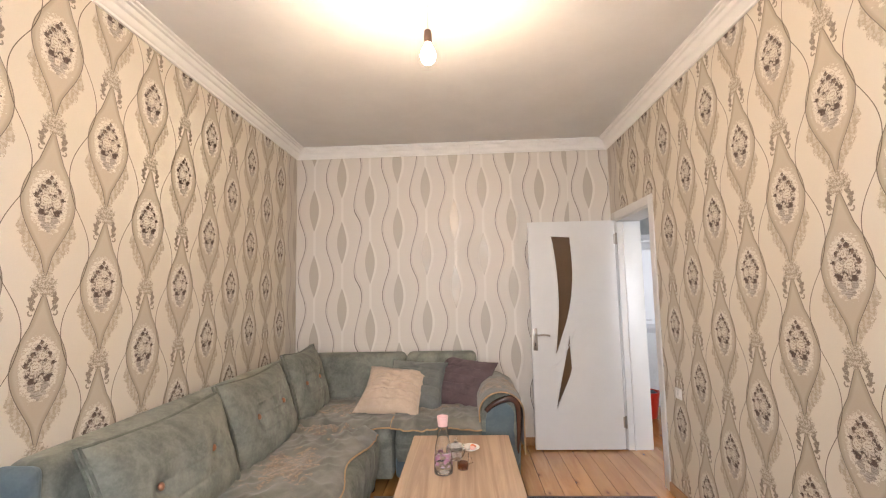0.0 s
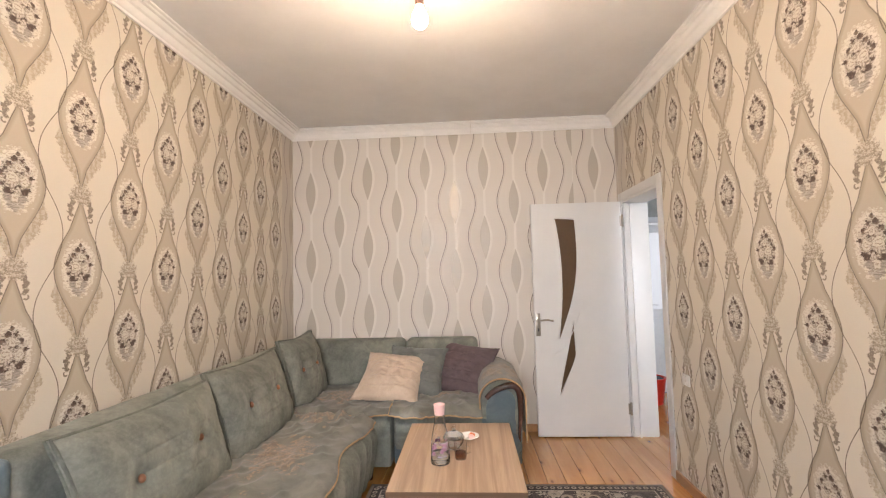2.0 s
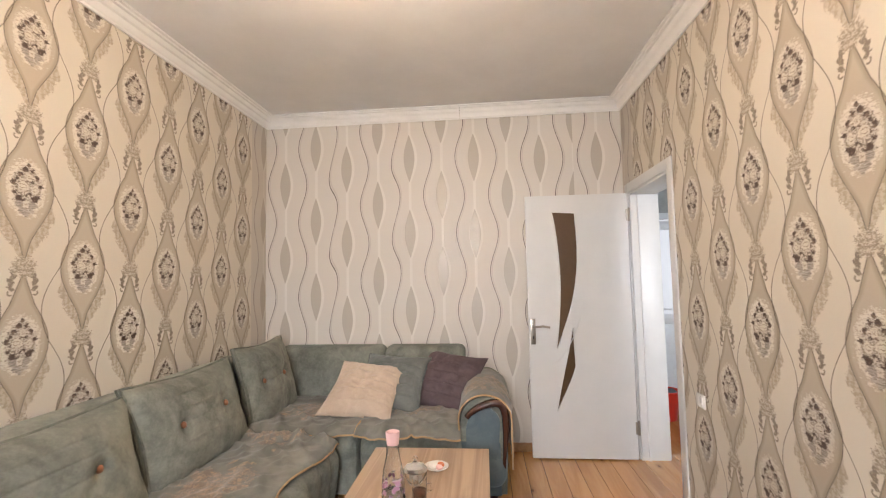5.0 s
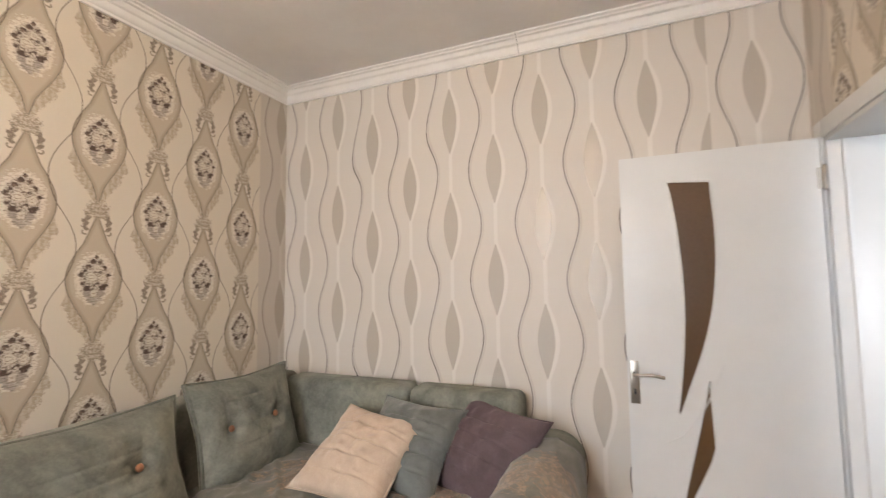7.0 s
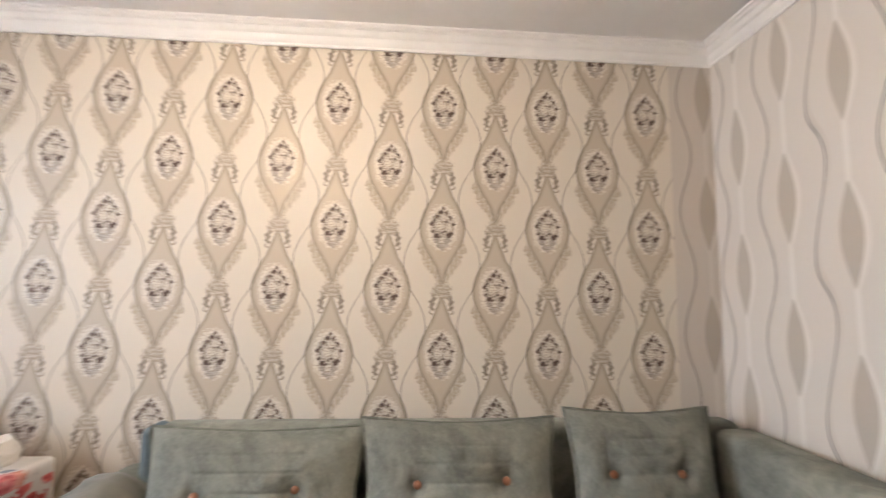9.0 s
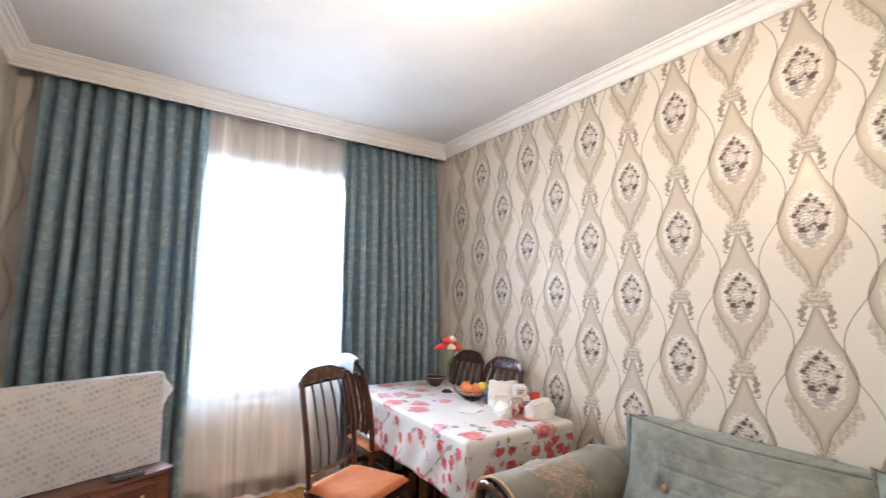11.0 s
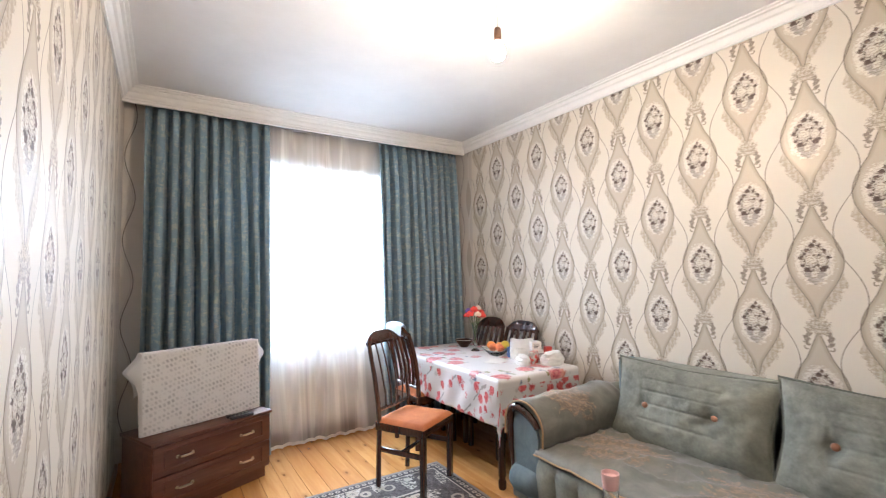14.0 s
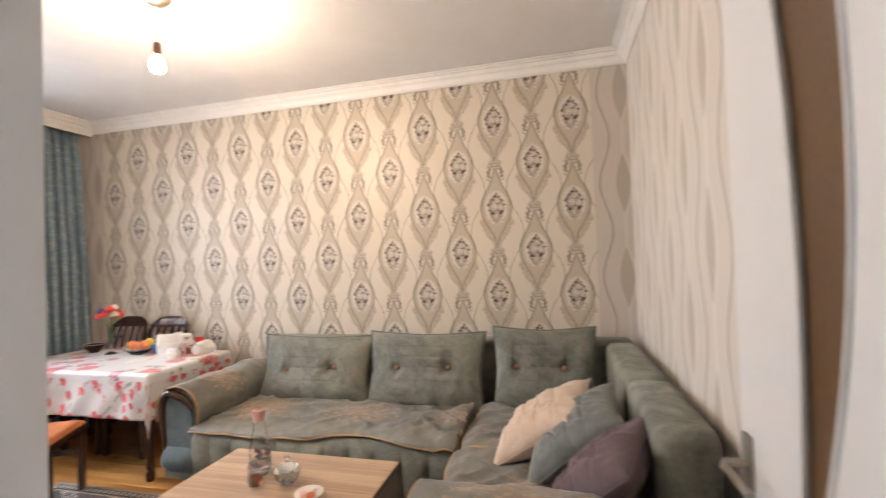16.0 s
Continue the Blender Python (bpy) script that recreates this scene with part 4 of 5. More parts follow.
def sheer(u, v):
    z = 0.012 + v * 2.735 + (0.010 * abs(math.sin(u * 40)) if v == 0 else 0)
    low = 1 - v
    ph = u * 6 * TAU + 4.0 * ns(u * 6, 2.0, low)
    y = -0.165 + (0.006 + 0.009 * low) * math.sin(ph) + 0.30 * max(0, low - 0.35) ** 1.3 + 0.025 * ns(u * 5, v * 2, 7.0)
    return (0.90 + 1.14 * u, y, z)


part("net", sheet(bmesh.new(), 360, 24, sheer, lambda u, v: (u, v)), M_SHEER, sh, room=True, sharp=180)
hem = bmesh.new()
sheet(hem, 360, 2, lambda u, v: tuple(Vector(sheer(u, 0.0)) + Vector((0, 0.002, -0.004 + 0.028 * v))), lambda u, v: (u, v))
part("hem", hem, simple("lace_hem", (0.8, 0.79, 0.78), 0.8), sh, room=True, sharp=180)
part("heading_tape", boxed(0.90, 2.04, -0.173, -0.157, 2.735, 2.758), M_SHEER, sh, room=True)

# ---- rug ----
bm = bmesh.new()
rx0, rx1, ry0, ry1 = RUG
sheet(bm, 40, 56, lambda u, v: (rx0 + (rx1 - rx0) * u, ry0 + (ry1 - ry0) * v, 0.0115 + 0.0015 * ns(u * 9, v * 12, 1)))
rug = solid("rug", bm, M_RUG, "oriental rug with dark flowered border on the plank floor", "rug", sharp=180)
thicken(rug, 0.009, -1.0)


# ---- corner sofa ----
sofa = thing("corner_sofa", "grey-green velvet corner sofa with rolled arms", "sofa", at=(0.5, 3.9, 0))


def seat_block(bm, mapf, length, depth, z0, z1, ribs):
    """Upholstered seat: a rounded front with upright channels, then the flat top. mapf(along, depth, z)."""
    prof = []
    for i in range(9):
        prof.append((0.035 - 0.035 * math.sin(math.pi * i / 16), z0 + (z1 - z0 - 0.10) * i / 8, 1.0))
    for i in range(1, 9):
        a = math.pi / 2 * i / 8
        prof.append((0.09 * (1 - math.cos(a)), z1 - 0.10 + 0.10 * math.sin(a), 1.0 - i / 8))
    prof += [(0.25, z1 + 0.008, 0), (depth * 0.6, z1 + 0.006, 0), (depth, z1 - 0.01, 0)]
    n = max(8, int(ribs * 10))

    def f(u, v):
        k = v * (len(prof) - 1)
        i = min(int(k), len(prof) - 2)
        t = k - i
        d, z, r = (prof[i][q] * (1 - t) + prof[i + 1][q] * t for q in range(3))
        puff = abs(math.sin(math.pi * u * ribs)) ** 0.45
        end = min(1.0, u / 0.04, (1 - u) / 0.04)
        round_ = 0.03 * (1 - math.sqrt(max(0.0, 1 - (1 - end) ** 2)))
        return mapf(u * length, d + r * 0.020 * (1 - puff) + round_, z - round_ * 0.6)
    sheet(bm, n, len(prof) - 1, f)
    return bm


part("seat", seat_block(bmesh.new(), lambda a, d, z: (1.020 - d, 2.03 + a, z), 1.670, 0.90, 0.10, 0.440, 11), M_SOFA, sofa, room=True, sharp=70)
part("base", boxed(0.05, 0.925, 1.85, 3.680, 0.10, 0.415, bevel=0.02), M_SOFA, sofa, room=True)
part("corner_base", boxed(0.05, 1.092, 3.755, 4.715, 0.10, 0.430, bevel=0.025), M_SOFA, sofa, room=True)
part("corner_seat", seat_block(bmesh.new(), lambda a, d, z: (0.60 + a, 3.735 + d, z), 0.492, 0.90, 0.22, 0.455, 2), M_SOFA, sofa, room=True, sharp=70)
part("seat", seat_block(bmesh.new(), lambda a, d, z: (1.106 + a, 3.735 + d, z), 0.620, 0.90, 0.22, 0.455, 3), M_SOFA, sofa, room=True, sharp=70)
part("base", boxed(1.108, 1.96, 3.78, 4.715, 0.10, 0.430, bevel=0.025), M_SOFABLUE, sofa, room=True)
# backrests
part("backrest", boxed(0.040, 0.205, 2.032, 4.700, 0.35, 0.868, bevel=0.05, seg=4), M_SOFA, sofa, room=True)
# same velvet as the back; its blue is window daylight put into the colour
part("end_panel", boxed(0.044, 0.201, 1.985, 2.050, 0.36, 0.862, bevel=0.045, seg=4), M_SOFABLUE, sofa, "velvet end of the back, tinted blue for the window's daylight", room=True)
part("backrest", boxed(0.222, 1.082, 4.515, 4.715, 0.35, 0.862, bevel=0.05, seg=4), M_SOFA, sofa, room=True)
part("backrest", boxed(1.090, 1.715, 4.515, 4.715, 0.35, 0.862, bevel=0.05, seg=4), M_SOFA, sofa, room=True)
for x, y in ((0.12, 1.90), (0.88, 1.90), (0.88, 3.58), (0.12, 3.58), (0.93, 3.82), (1.16, 3.84), (1.90, 3.86), (1.90, 4.62), (0.2, 4.62)):
    part("leg", lathe(bmesh.new(), [(0.017, 0.0), (0.020, 0.01), (0.028, 0.09), (0.032, 0.102)], 14, (x, y)), M_CHAIR, sofa, "dark wooden leg", room=True)


def near_arm(s, d, z):
    return (0.965 - d, 2.075 - s, z)


def far_arm(s, d, z):
    return (1.718 + s, 3.785 + d, z)


ARM = [(0.0, 0.12), (0.0, 0.52)] + [(0.142 - 0.142 * math.cos(a), 0.545 + 0.130 * math.sin(a)) for a in [math.pi * i / 16 for i in range(17)]] + [(0.275, 0.42), (0.262, 0.12)]
ARMP = [(0.030, 0.30), (0.030, 0.50)] + [(0.135 - 0.095 * math.cos(a), 0.535 + 0.085 * math.sin(a)) for a in [math.pi * i / 12 for i in range(13)]] + [(0.222, 0.42), (0.205, 0.30)]


def arm(mapf, length):
    body = part("arm", extrude_outline(bmesh.new(), ARM, mapf, 0.0, length), M_SOFA, sofa, room=True, sharp=50)
    part("arm_panel", extrude_outline(bmesh.new(), ARMP, mapf, -0.018, 0.01), M_SOFABLUE, body, "blue-grey velvet arm front", room=True)
    # dark wooden bow that frames the arm front
    bow = [(0.034, 0.560), (0.060, 0.588), (0.095, 0.612), (0.135, 0.630), (0.175, 0.642), (0.210, 0.645), (0.236, 0.636), (0.253, 0.612), (0.261, 0.575), (0.263, 0.52),
           (0.262, 0.46), (0.257, 0.39), (0.250, 0.32), (0.246, 0.25)]
    part("wooden_bow", tube(bmesh.new(), [mapf(s, -0.012, z) for s, z in bow], lambda t: 0.010 + 0.015 * math.sin(math.pi * min(1.0, 0.1 + t)) ** 0.7, 10), M_CHAIR, body, "dark polished wooden trim", room=True)
    # padded roll under the arm front
    bm = bmesh.new()
    pts = [mapf(0.005 + 0.255 * i / 10, 0.02, 0.245 + 0.0 * i) for i in range(11)]
    tube(bm, pts, lambda t: 0.088 * (1 - 0.55 * abs(2 * t - 1) ** 6), 16)
    part("padded_roll", bm, M_SOFABLUE, body, room=True)


arm(near_arm, 0.90)
arm(far_arm, 0.90)


# ---- loose cushions ----
def cushion_shape(bm, w, h, t, ears=0.03, dips=(), seams=(), seed=0.0, crease=0.006, n=44, depth=0.009):
    """Stuffed cushion lying in the x-z plane, face towards -y."""
    for face in (-1, 1):
        def f(u, v):
            a, b = 2 * u - 1, 2 * v - 1
            body = max(0.0, (1 - abs(a) ** 3.2) * (1 - abs(b) ** 3.2)) ** 0.55
            body *= 1 + 0.10 * ns(a, b, seed + face, 1.3)
            pull = 1 + ears * (abs(a * b) ** 2.2) * 1.6 - 0.035 * (1 - abs(a * b))
            x, z = a * w / 2 * pull, b * h / 2 * pull
            y = t / 2 * body
            for dx, dz, dr in dips:
                far = (x - dx) ** 2 + (z - dz) ** 2
                y -= (0.030 * math.exp(-far / (2 * dr * dr)) + 0.016 * math.exp(-far / 0.016)) * body
            for kind_, c, lo, hi in seams:
                q, along = ((z - c), x) if kind_ == "z" else ((x - c), z)
                if lo <= along <= hi:
                    y -= depth * math.exp(-(q / (0.006 + 0.003 * ns(x, z, seed, 6))) ** 2) * body
            y += crease * ns(x + seed, z, face, 9) * body + crease * 0.5 * ns(x, z + seed, face, 24) * body
            return (x, face * y, z)
        sheet(bm, n, n, f, lambda u, v: (u, v))
    bmesh.ops.remove_doubles(bm, verts=bm.verts, dist=0.0006)
    return bm


def rim_points(w, h, ears, n=20):
    pts = []
    for sx, sz, along in ((-1, -1, "x"), (1, -1, "z"), (1, 1, "x-"), (-1, 1, "z-")):
        for i in range(n):
            q = 2 * i / n - 1
            a, b = {"x": (q, -1), "z": (1, q), "x-": (-q, 1), "z-": (-1, -q)}[along]
            pull = 1 + ears * (abs(a * b) ** 2.2) * 1.6 - 0.035 * (1 - abs(a * b))
            pts.append((a * w / 2 * pull, 0, b * h / 2 * pull))
    return pts


def back_cushion(y0, y1, z0, z1, lean, buttons, seed):
    """Large back cushion against the left wall, its face towards +x."""
    w, h = y1 - y0, z1 - z0
    cy, cz = (y0 + y1) / 2, (z0 + z1) / 2
    ob = thing("back_cushion", "grey-green velvet back cushion with copper buttons", "cushion", "back cushions on the sofa", at=(0.345, cy, cz))
    ob.matrix_basis = Matrix.Translation((0.345, cy, cz)) @ pose(0, 0, 0, 0, -lean, 0) @ pose(0, 0, 0, 0, 0, 90)
    loc = [(by - cy, bz - cz) for by, bz in buttons]
    dips = [(a, b, 0.026) for a, b in loc]
    bz = (loc[0][1] + loc[1][1]) / 2
    in0, in1 = sorted((loc[0][0], loc[1][0]))
    in0, in1 = in0 - 0.02, in1 + 0.02
    seams = [("z", bz + 0.135, in0, in1), ("z", bz + 0.070, in0, in1), ("z", bz, in0, in1), ("z", bz - 0.085, in0, in1), ("x", in0, bz, bz + 0.20), ("x", in1, bz, bz + 0.20)]
    tall = h / math.cos(radians(lean))
    bm = cushion_shape(bmesh.new(), w, tall, 0.215, 0.045, dips, seams, seed, 0.013, 96, 0.0045)
    part("cover", bm, M_SOFA, ob, sharp=180)
    for off in (-0.011, 0.011):
        cord = [(x * 0.992, off, z * 0.992) for x, _, z in rim_points(w, tall, 0.045)]
        part("piping", tube(bmesh.new(), cord, 0.0065, 6, True), M_SOFASEAM, ob, "dark corded edge")
    for a, b in loc:
        bt = bmesh.new()
        bmesh.ops.create_uvsphere(bt, u_segments=14, v_segments=9, radius=0.017, matrix=Matrix.LocRotScale((a, -0.070, b), None, (1, 0.6, 1)))
        part("button", bt, M_BRONZE, ob, "copper button")
    return ob


back_cushion(2.105, 2.935, 0.430, 0.880, 17, ((2.320, 0.650), (2.695, 0.671)), 1.0)
back_cushion(2.955, 3.735, 0.432, 0.908, 17, ((3.168, 0.681), (3.525, 0.690)), 5.0)
back_cushion(3.825, 4.440, 0.435, 0.945, 15, ((3.968, 0.711), (4.258, 0.709)), 9.0)


def scatter_cushion(centre, w, h, rot, material, label, seed, tufted):
    ob = thing("scatter_cushion", label, "cushion", "scatter cushions on the sofa", at=centre)
    ob.matrix_basis = Matrix.Translation(centre) @ pose(0, 0, 0, 0, 0, rot[2]) @ pose(0, 0, 0, rot[0]) @ pose(0, 0, 0, 0, rot[1])
    seams = [("z", h * q, -w, w) for q in (-0.30, -0.12, 0.06, 0.24)] if tufted else []
    part("cover", cushion_shape(bmesh.new(), w, h, 0.185, 0.05, (), seams, seed, 0.022, 64, 0.016), material, ob, sharp=180)
    part("seam", tube(bmesh.new(), rim_points(w, h, 0.06), 0.004, 6, True), material, ob)
    return ob


scatter_cushion((1.036, 4.148, 0.625), 0.46, 0.46, (-57, 8, 1), M_BEIGE, "beige plush scatter cushion with quilted squares", 2.0, True)
scatter_cushion((1.205, 4.285, 0.643), 0.44, 0.45, (-49, 5, 0), M_TEAL, "dark teal plush scatter cushion behind the beige one", 6.0, True)
scatter_cushion((1.590, 4.352, 0.640), 0.44, 0.44, (-44, 8, -16), M_PLUM, "plum plush scatter cushion against the sofa arm", 11.0, True)


# ---- throws over the seats and arms ----
def throw(name, label, nu, nv, f, uvf, edge):
    ob = thing(name, label, "throw", "throws on the sofa", at=f(0.5, 0.5))
    bm = sheet(bmesh.new(), nu, nv, f, uvf)
    thicken(part("cloth", bm, M_THROW, ob, room=True, sharp=180), 0.004, 1.0)
    part("piping", tube(bmesh.new(), [f(*e) for e in edge], 0.0055, 7), M_PIPE, ob, "gold corded edge", room=True)
    return ob


def wr(x, y, s):
    """Soft creases of a loose cover."""
    fold = max(0.0, 0.30 - abs(ns(x * 1.5 + 0.7 * y, y * 0.8, s + 3, 4))) ** 2.0
    pinch = max(0.0, 0.22 - abs(ns(x - 0.8 * y, y * 0.6, s + 9, 6))) ** 2.0
    return 0.010 * ns(x, y, s, 3.5) + 0.20 * fold + 0.24 * pinch + 0.0015 * ns(x, y, s, 22)


def seat_throw(u, v):
    y = 2.03 + 1.665 * u
    edge = 0.992 - 0.060 * math.exp(-((y - 3.12) / 0.22) ** 2) + 0.012 * ns(u, 0, 3, 9)
    x = 0.30 + (edge - 0.30) * v
    z = 0.4450
    if x > 0.930:
        z = 0.345 + 0.10 * math.sin(math.acos(max(-1.0, 1 - (1.020 - x) / 0.09)))
    z += (0.010 + wr(x, y, 1.0) * (1.0 + 1.2 * max(0.0, u - 0.75) / 0.25)) * (1 - 0.85 * max(0.0, v - 0.80) / 0.20) + 0.013 - 0.007 * max(0.0, v - 0.80) / 0.20
    if u > 0.93:
        z += 0.02 * math.sin((u - 0.93) / 0.07 * math.pi)
    return (x + 0.010 * max(0.0, v - 0.8) / 0.2, y, z)


throw("sofa_throw", "rumpled grey-green throw with gold embroidery over the long seat", 130, 44, seat_throw, lambda u, v: (u * 2.3 + 0.15, v * 1.0),
      [(i / 130, 1.0) for i in range(131)] + [(1.0, 1 - i / 10) for i in range(1, 5)])


def corner_throw(u, v):
    x = 0.40 + 0.700 * u
    front = 3.722 + 0.018 * math.sin(u * 8)
    y = 4.50 + (front - 4.50) * v
    z = 0.4745 + wr(x, y, 4.0) + 0.008
    if y < 3.80:
        z -= 0.55 * (3.80 - y)
    return (x, y, z)


throw("sofa_throw", "grey-green throw with gold embroidery over the corner seat", 50, 50, corner_throw, lambda u, v: (u * 1.2, v * 1.1),
      [(i / 50, 1.0) for i in range(51)])


def side_throw(u, v):
    x = 1.085 + 0.635 * u
    front = 3.716 - 0.012 * math.sin(u * 9)
    y = 4.50 + (front - 4.50) * v
    z = 0.4795 + wr(x, y, 8.0) + 0.010
    if y < 3.80:
        z -= 0.50 * (3.80 - y)
    return (x, y, z)


throw("sofa_throw", "grey-green throw with gold embroidery beside the arm", 50, 50, side_throw, lambda u, v: (u * 1.1, v * 1.1 + 0.1),
      [(0.0, 1 - i / 10) for i in range(6, -1, -1)][-3:] + [(i / 50, 1.0) for i in range(51)])


def arm_throw(mapf, length, outer, seed, label):
    path = [(-0.010, 0.475), (-0.012, 0.52)] + [(0.142 - 0.156 * math.cos(a), 0.550 + 0.142 * math.sin(a)) for a in [math.pi * i / 16 for i in range(17)]] + \
           [(0.298, 0.50 - (0.50 - outer) * q) for q in (0.33, 0.66, 1.0)]

    def f(u, v):
        k = u * (len(path) - 1)
        i = min(int(k), len(path) - 2)
        t = k - i
        s, z = path[i][0] * (1 - t) + path[i + 1][0] * t, path[i][1] * (1 - t) + path[i + 1][1] * t
        d = -0.022 + length * v
        w = 0.5 * wr(u * 0.7, d, seed) * min(1, v * 6)
        return mapf(s + w * (1 if u > 0.5 else -0.4), d, z + w * math.sin(math.pi * u))
    return throw("arm_throw", label, 44, 36, f, lambda u, v: (u * 1.0, v * 1.0 + 0.05), [(i / 44, 0.0) for i in range(45)])


arm_throw(near_arm, 0.74, 0.47, 2.0, "grey-brown embroidered throw over the arm by the table")
arm_throw(far_arm, 0.72, 0.27, 5.0, "grey-brown embroidered throw hanging over the arm by the door")

# ---- coffee table ----
ct = thing("coffee_table", "oak-look coffee table standing on the rug", "coffee table", at=(1.577, 3.052, 0.012))
tx0, tx1, ty0, ty1 = 1.276, 1.878, 2.612, 3.492
part("tabletop", boxed(tx0, tx1, ty0, ty1, 0.462, 0.487, bevel=0.0015, seg=1), M_OAK, ct, room=True)
for b in ((tx0, tx1, ty0 - 0.0015, ty0, 0.463, 0.486), (tx0, tx1, ty1, ty1 + 0.0015, 0.463, 0.486),
          (tx0 - 0.0015, tx0, ty0, ty1, 0.463, 0.486), (tx1, tx1 + 0.0015, ty0, ty1, 0.463, 0.486)):
    part("edge_band", boxed(*b), M_OAKDARK, ct, "dark brown edge band", room=True)
for y in (ty0 + 0.012, ty1 - 0.030):
    part("end_panel", boxed(tx0 + 0.01, tx1 - 0.01, y, y + 0.018, 0.013, 0.461, bevel=0.001, seg=1), M_GREYWOOD, ct, room=True)
part("lower_shelf", boxed(tx0 + 0.03, tx1 - 0.03, ty0 + 0.031, ty1 - 0.031, 0.10, 0.118), M_OAK, ct, room=True)
part("rail", boxed(1.568, 1.586, ty0 + 0.031, ty1 - 0.031, 0.30, 0.461), M_GREYWOOD, ct, room=True)

# ---- on the coffee table ----
TT = 0.4875
bt = thing("carafe", "clear glass bottle with pink cap and painted flowers", "bottle", at=(1.492, 2.905, TT))


def flowered_glass():
    k = Mat("painted_bottle_glass")
    co = k.coord("Object")
    x, y, z = k.split(co)
    vc = k.cells(co, 55.0)
    pk = k.split(vc.outputs["Color"])
    d = Ex(k.nt, vc.outputs["Distance"])
    belt = (z - 0.075).abs().step(0.040, 0.025)
    fl = d.step(0.62, 0.50) * pk[0].gt(0.35) * belt
    k.set(k.mix(fl, (0.97, 0.98, 0.98), k.mix(pk[1], (0.14, 0.035, 0.09), (0.40, 0.20, 0.28))), 0.05 + fl * 0.4, 0.0, IOR=1.45, **{"Transmission Weight": 1.0 - fl})
    return k.mat


part("glass", lathe(bmesh.new(), [(0.042, 0.0), (0.047, 0.004), (0.048, 0.02), (0.045, 0.095), (0.040, 0.135), (0.031, 0.172), (0.026, 0.200), (0.025, 0.236),
                                  (0.0225, 0.236), (0.0235, 0.200), (0.0285, 0.173), (0.0375, 0.134), (0.0425, 0.093), (0.0455, 0.02), (0.040, 0.008)], 28), flowered_glass(), bt)
part("water", lathe(bmesh.new(), [(0.039, 0.0085), (0.045, 0.021), (0.0435, 0.05)], 24), clear("water"), bt)
part("cap", lathe(bmesh.new(), [(0.0235, 0.232), (0.0245, 0.236), (0.0285, 0.276), (0.0285, 0.282), (0.026, 0.283), (0.024, 0.270), (0.004, 0.268)], 24), M_PINK, bt, "pink plastic cap")

cup = thing("tea_glass", "small glass cup half full of tea", "cup", at=(1.590, 2.955, TT))
part("glass", lathe(bmesh.new(), [(0.026, 0.0), (0.029, 0.003), (0.032, 0.080), (0.0305, 0.080), (0.0275, 0.006), (0.01, 0.006)], 24), M_GLASS, cup)
part("tea", lathe(bmesh.new(), [(0.0265, 0.0065), (0.0285, 0.034), (0.002, 0.0345)], 20), M_TEA, cup)
part("ear", tube(bmesh.new(), [(0.031, 0, 0.062), (0.048, 0, 0.058), (0.050, 0, 0.035), (0.030, 0, 0.024)], 0.0035, 8), M_GLASS, cup)

sb = thing("sugar_bowl", "clear glass sugar bowl with a knobbed lid", "bowl", at=(1.553, 3.085, TT))
part("bowl", lathe(bmesh.new(), [(0.028, 0.0), (0.030, 0.004), (0.050, 0.035), (0.054, 0.058), (0.051, 0.058), (0.046, 0.036), (0.026, 0.008)], 26), M_GLASS, sb)
part("lid", lathe(bmesh.new(), [(0.054, 0.059), (0.052, 0.066), (0.036, 0.084), (0.010, 0.092), (0.006, 0.098), (0.011, 0.108), (0.008, 0.116), (0.002, 0.118)], 26), M_GLASS, sb)
sg = bmesh.new()
random.seed(4)
for i in range(16):
    a, r = random.random() * TAU, 0.030 * math.sqrt(random.random())
    q = 0.0075
    bmesh.ops.create_cube(sg, size=2 * q, matrix=pose(r * math.cos(a), r * math.sin(a), 0.018 + 0.014 * (i // 6), 20 * random.random(), 20 * random.random(), 90 * random.random()))
tagged(part("sugar", sg, M_WHITE, sb), kind="stuff")

sc = thing("saucer", "white saucer with pieces of pink biscuit", "saucer", at=(1.630, 3.235, TT))
part("dish", lathe(bmesh.new(), [(0.030, 0.0), (0.034, 0.002), (0.058, 0.014), (0.057, 0.017), (0.032, 0.006), (0.002, 0.005)], 28), M_WHITE, sc)
for i, (x, y, r) in enumerate(((-0.018, 0.006, 20), (0.014, -0.014, 75), (0.018, 0.018, 130))):
    b = bmesh.new()
    lathe(b, [(0.014, 0.0), (0.0165, 0.003), (0.0165, 0.010), (0.013, 0.014)], 14)
    b.transform(pose(x, y, 0.007, 14, -8, r))
    part("biscuit", b, M_PINK if i == 1 else M_PEACH if i else M_PAPERBAG, sc)


# ---- dining table ----
dx0, dx1, dy0, dy1, dz = 0.155, 0.885, 0.170, 1.600, 0.735
dt = thing("dining_table", "dark wooden dining table under a flowered oilcloth", "table", at=((dx0 + dx1) / 2, (dy0 + dy1) / 2, 0))
part("tabletop", boxed(dx0, dx1, dy0, dy1, 0.703, dz - 0.003, bevel=0.004), M_CHAIR, dt, room=True)
for b in ((dx0 + 0.06, dx0 + 0.08, dy0 + 0.07, dy1 - 0.07, 0.61, 0.702), (dx1 - 0.08, dx1 - 0.06, dy0 + 0.07, dy1 - 0.07, 0.61, 0.702),
          (dx0 + 0.08, dx1 - 0.08, dy0 + 0.06, dy0 + 0.08, 0.61, 0.702), (dx0 + 0.08, dx1 - 0.08, dy1 - 0.08, dy1 - 0.06, 0.61, 0.702)):
    part("apron", boxed(*b), M_CHAIR, dt, room=True)
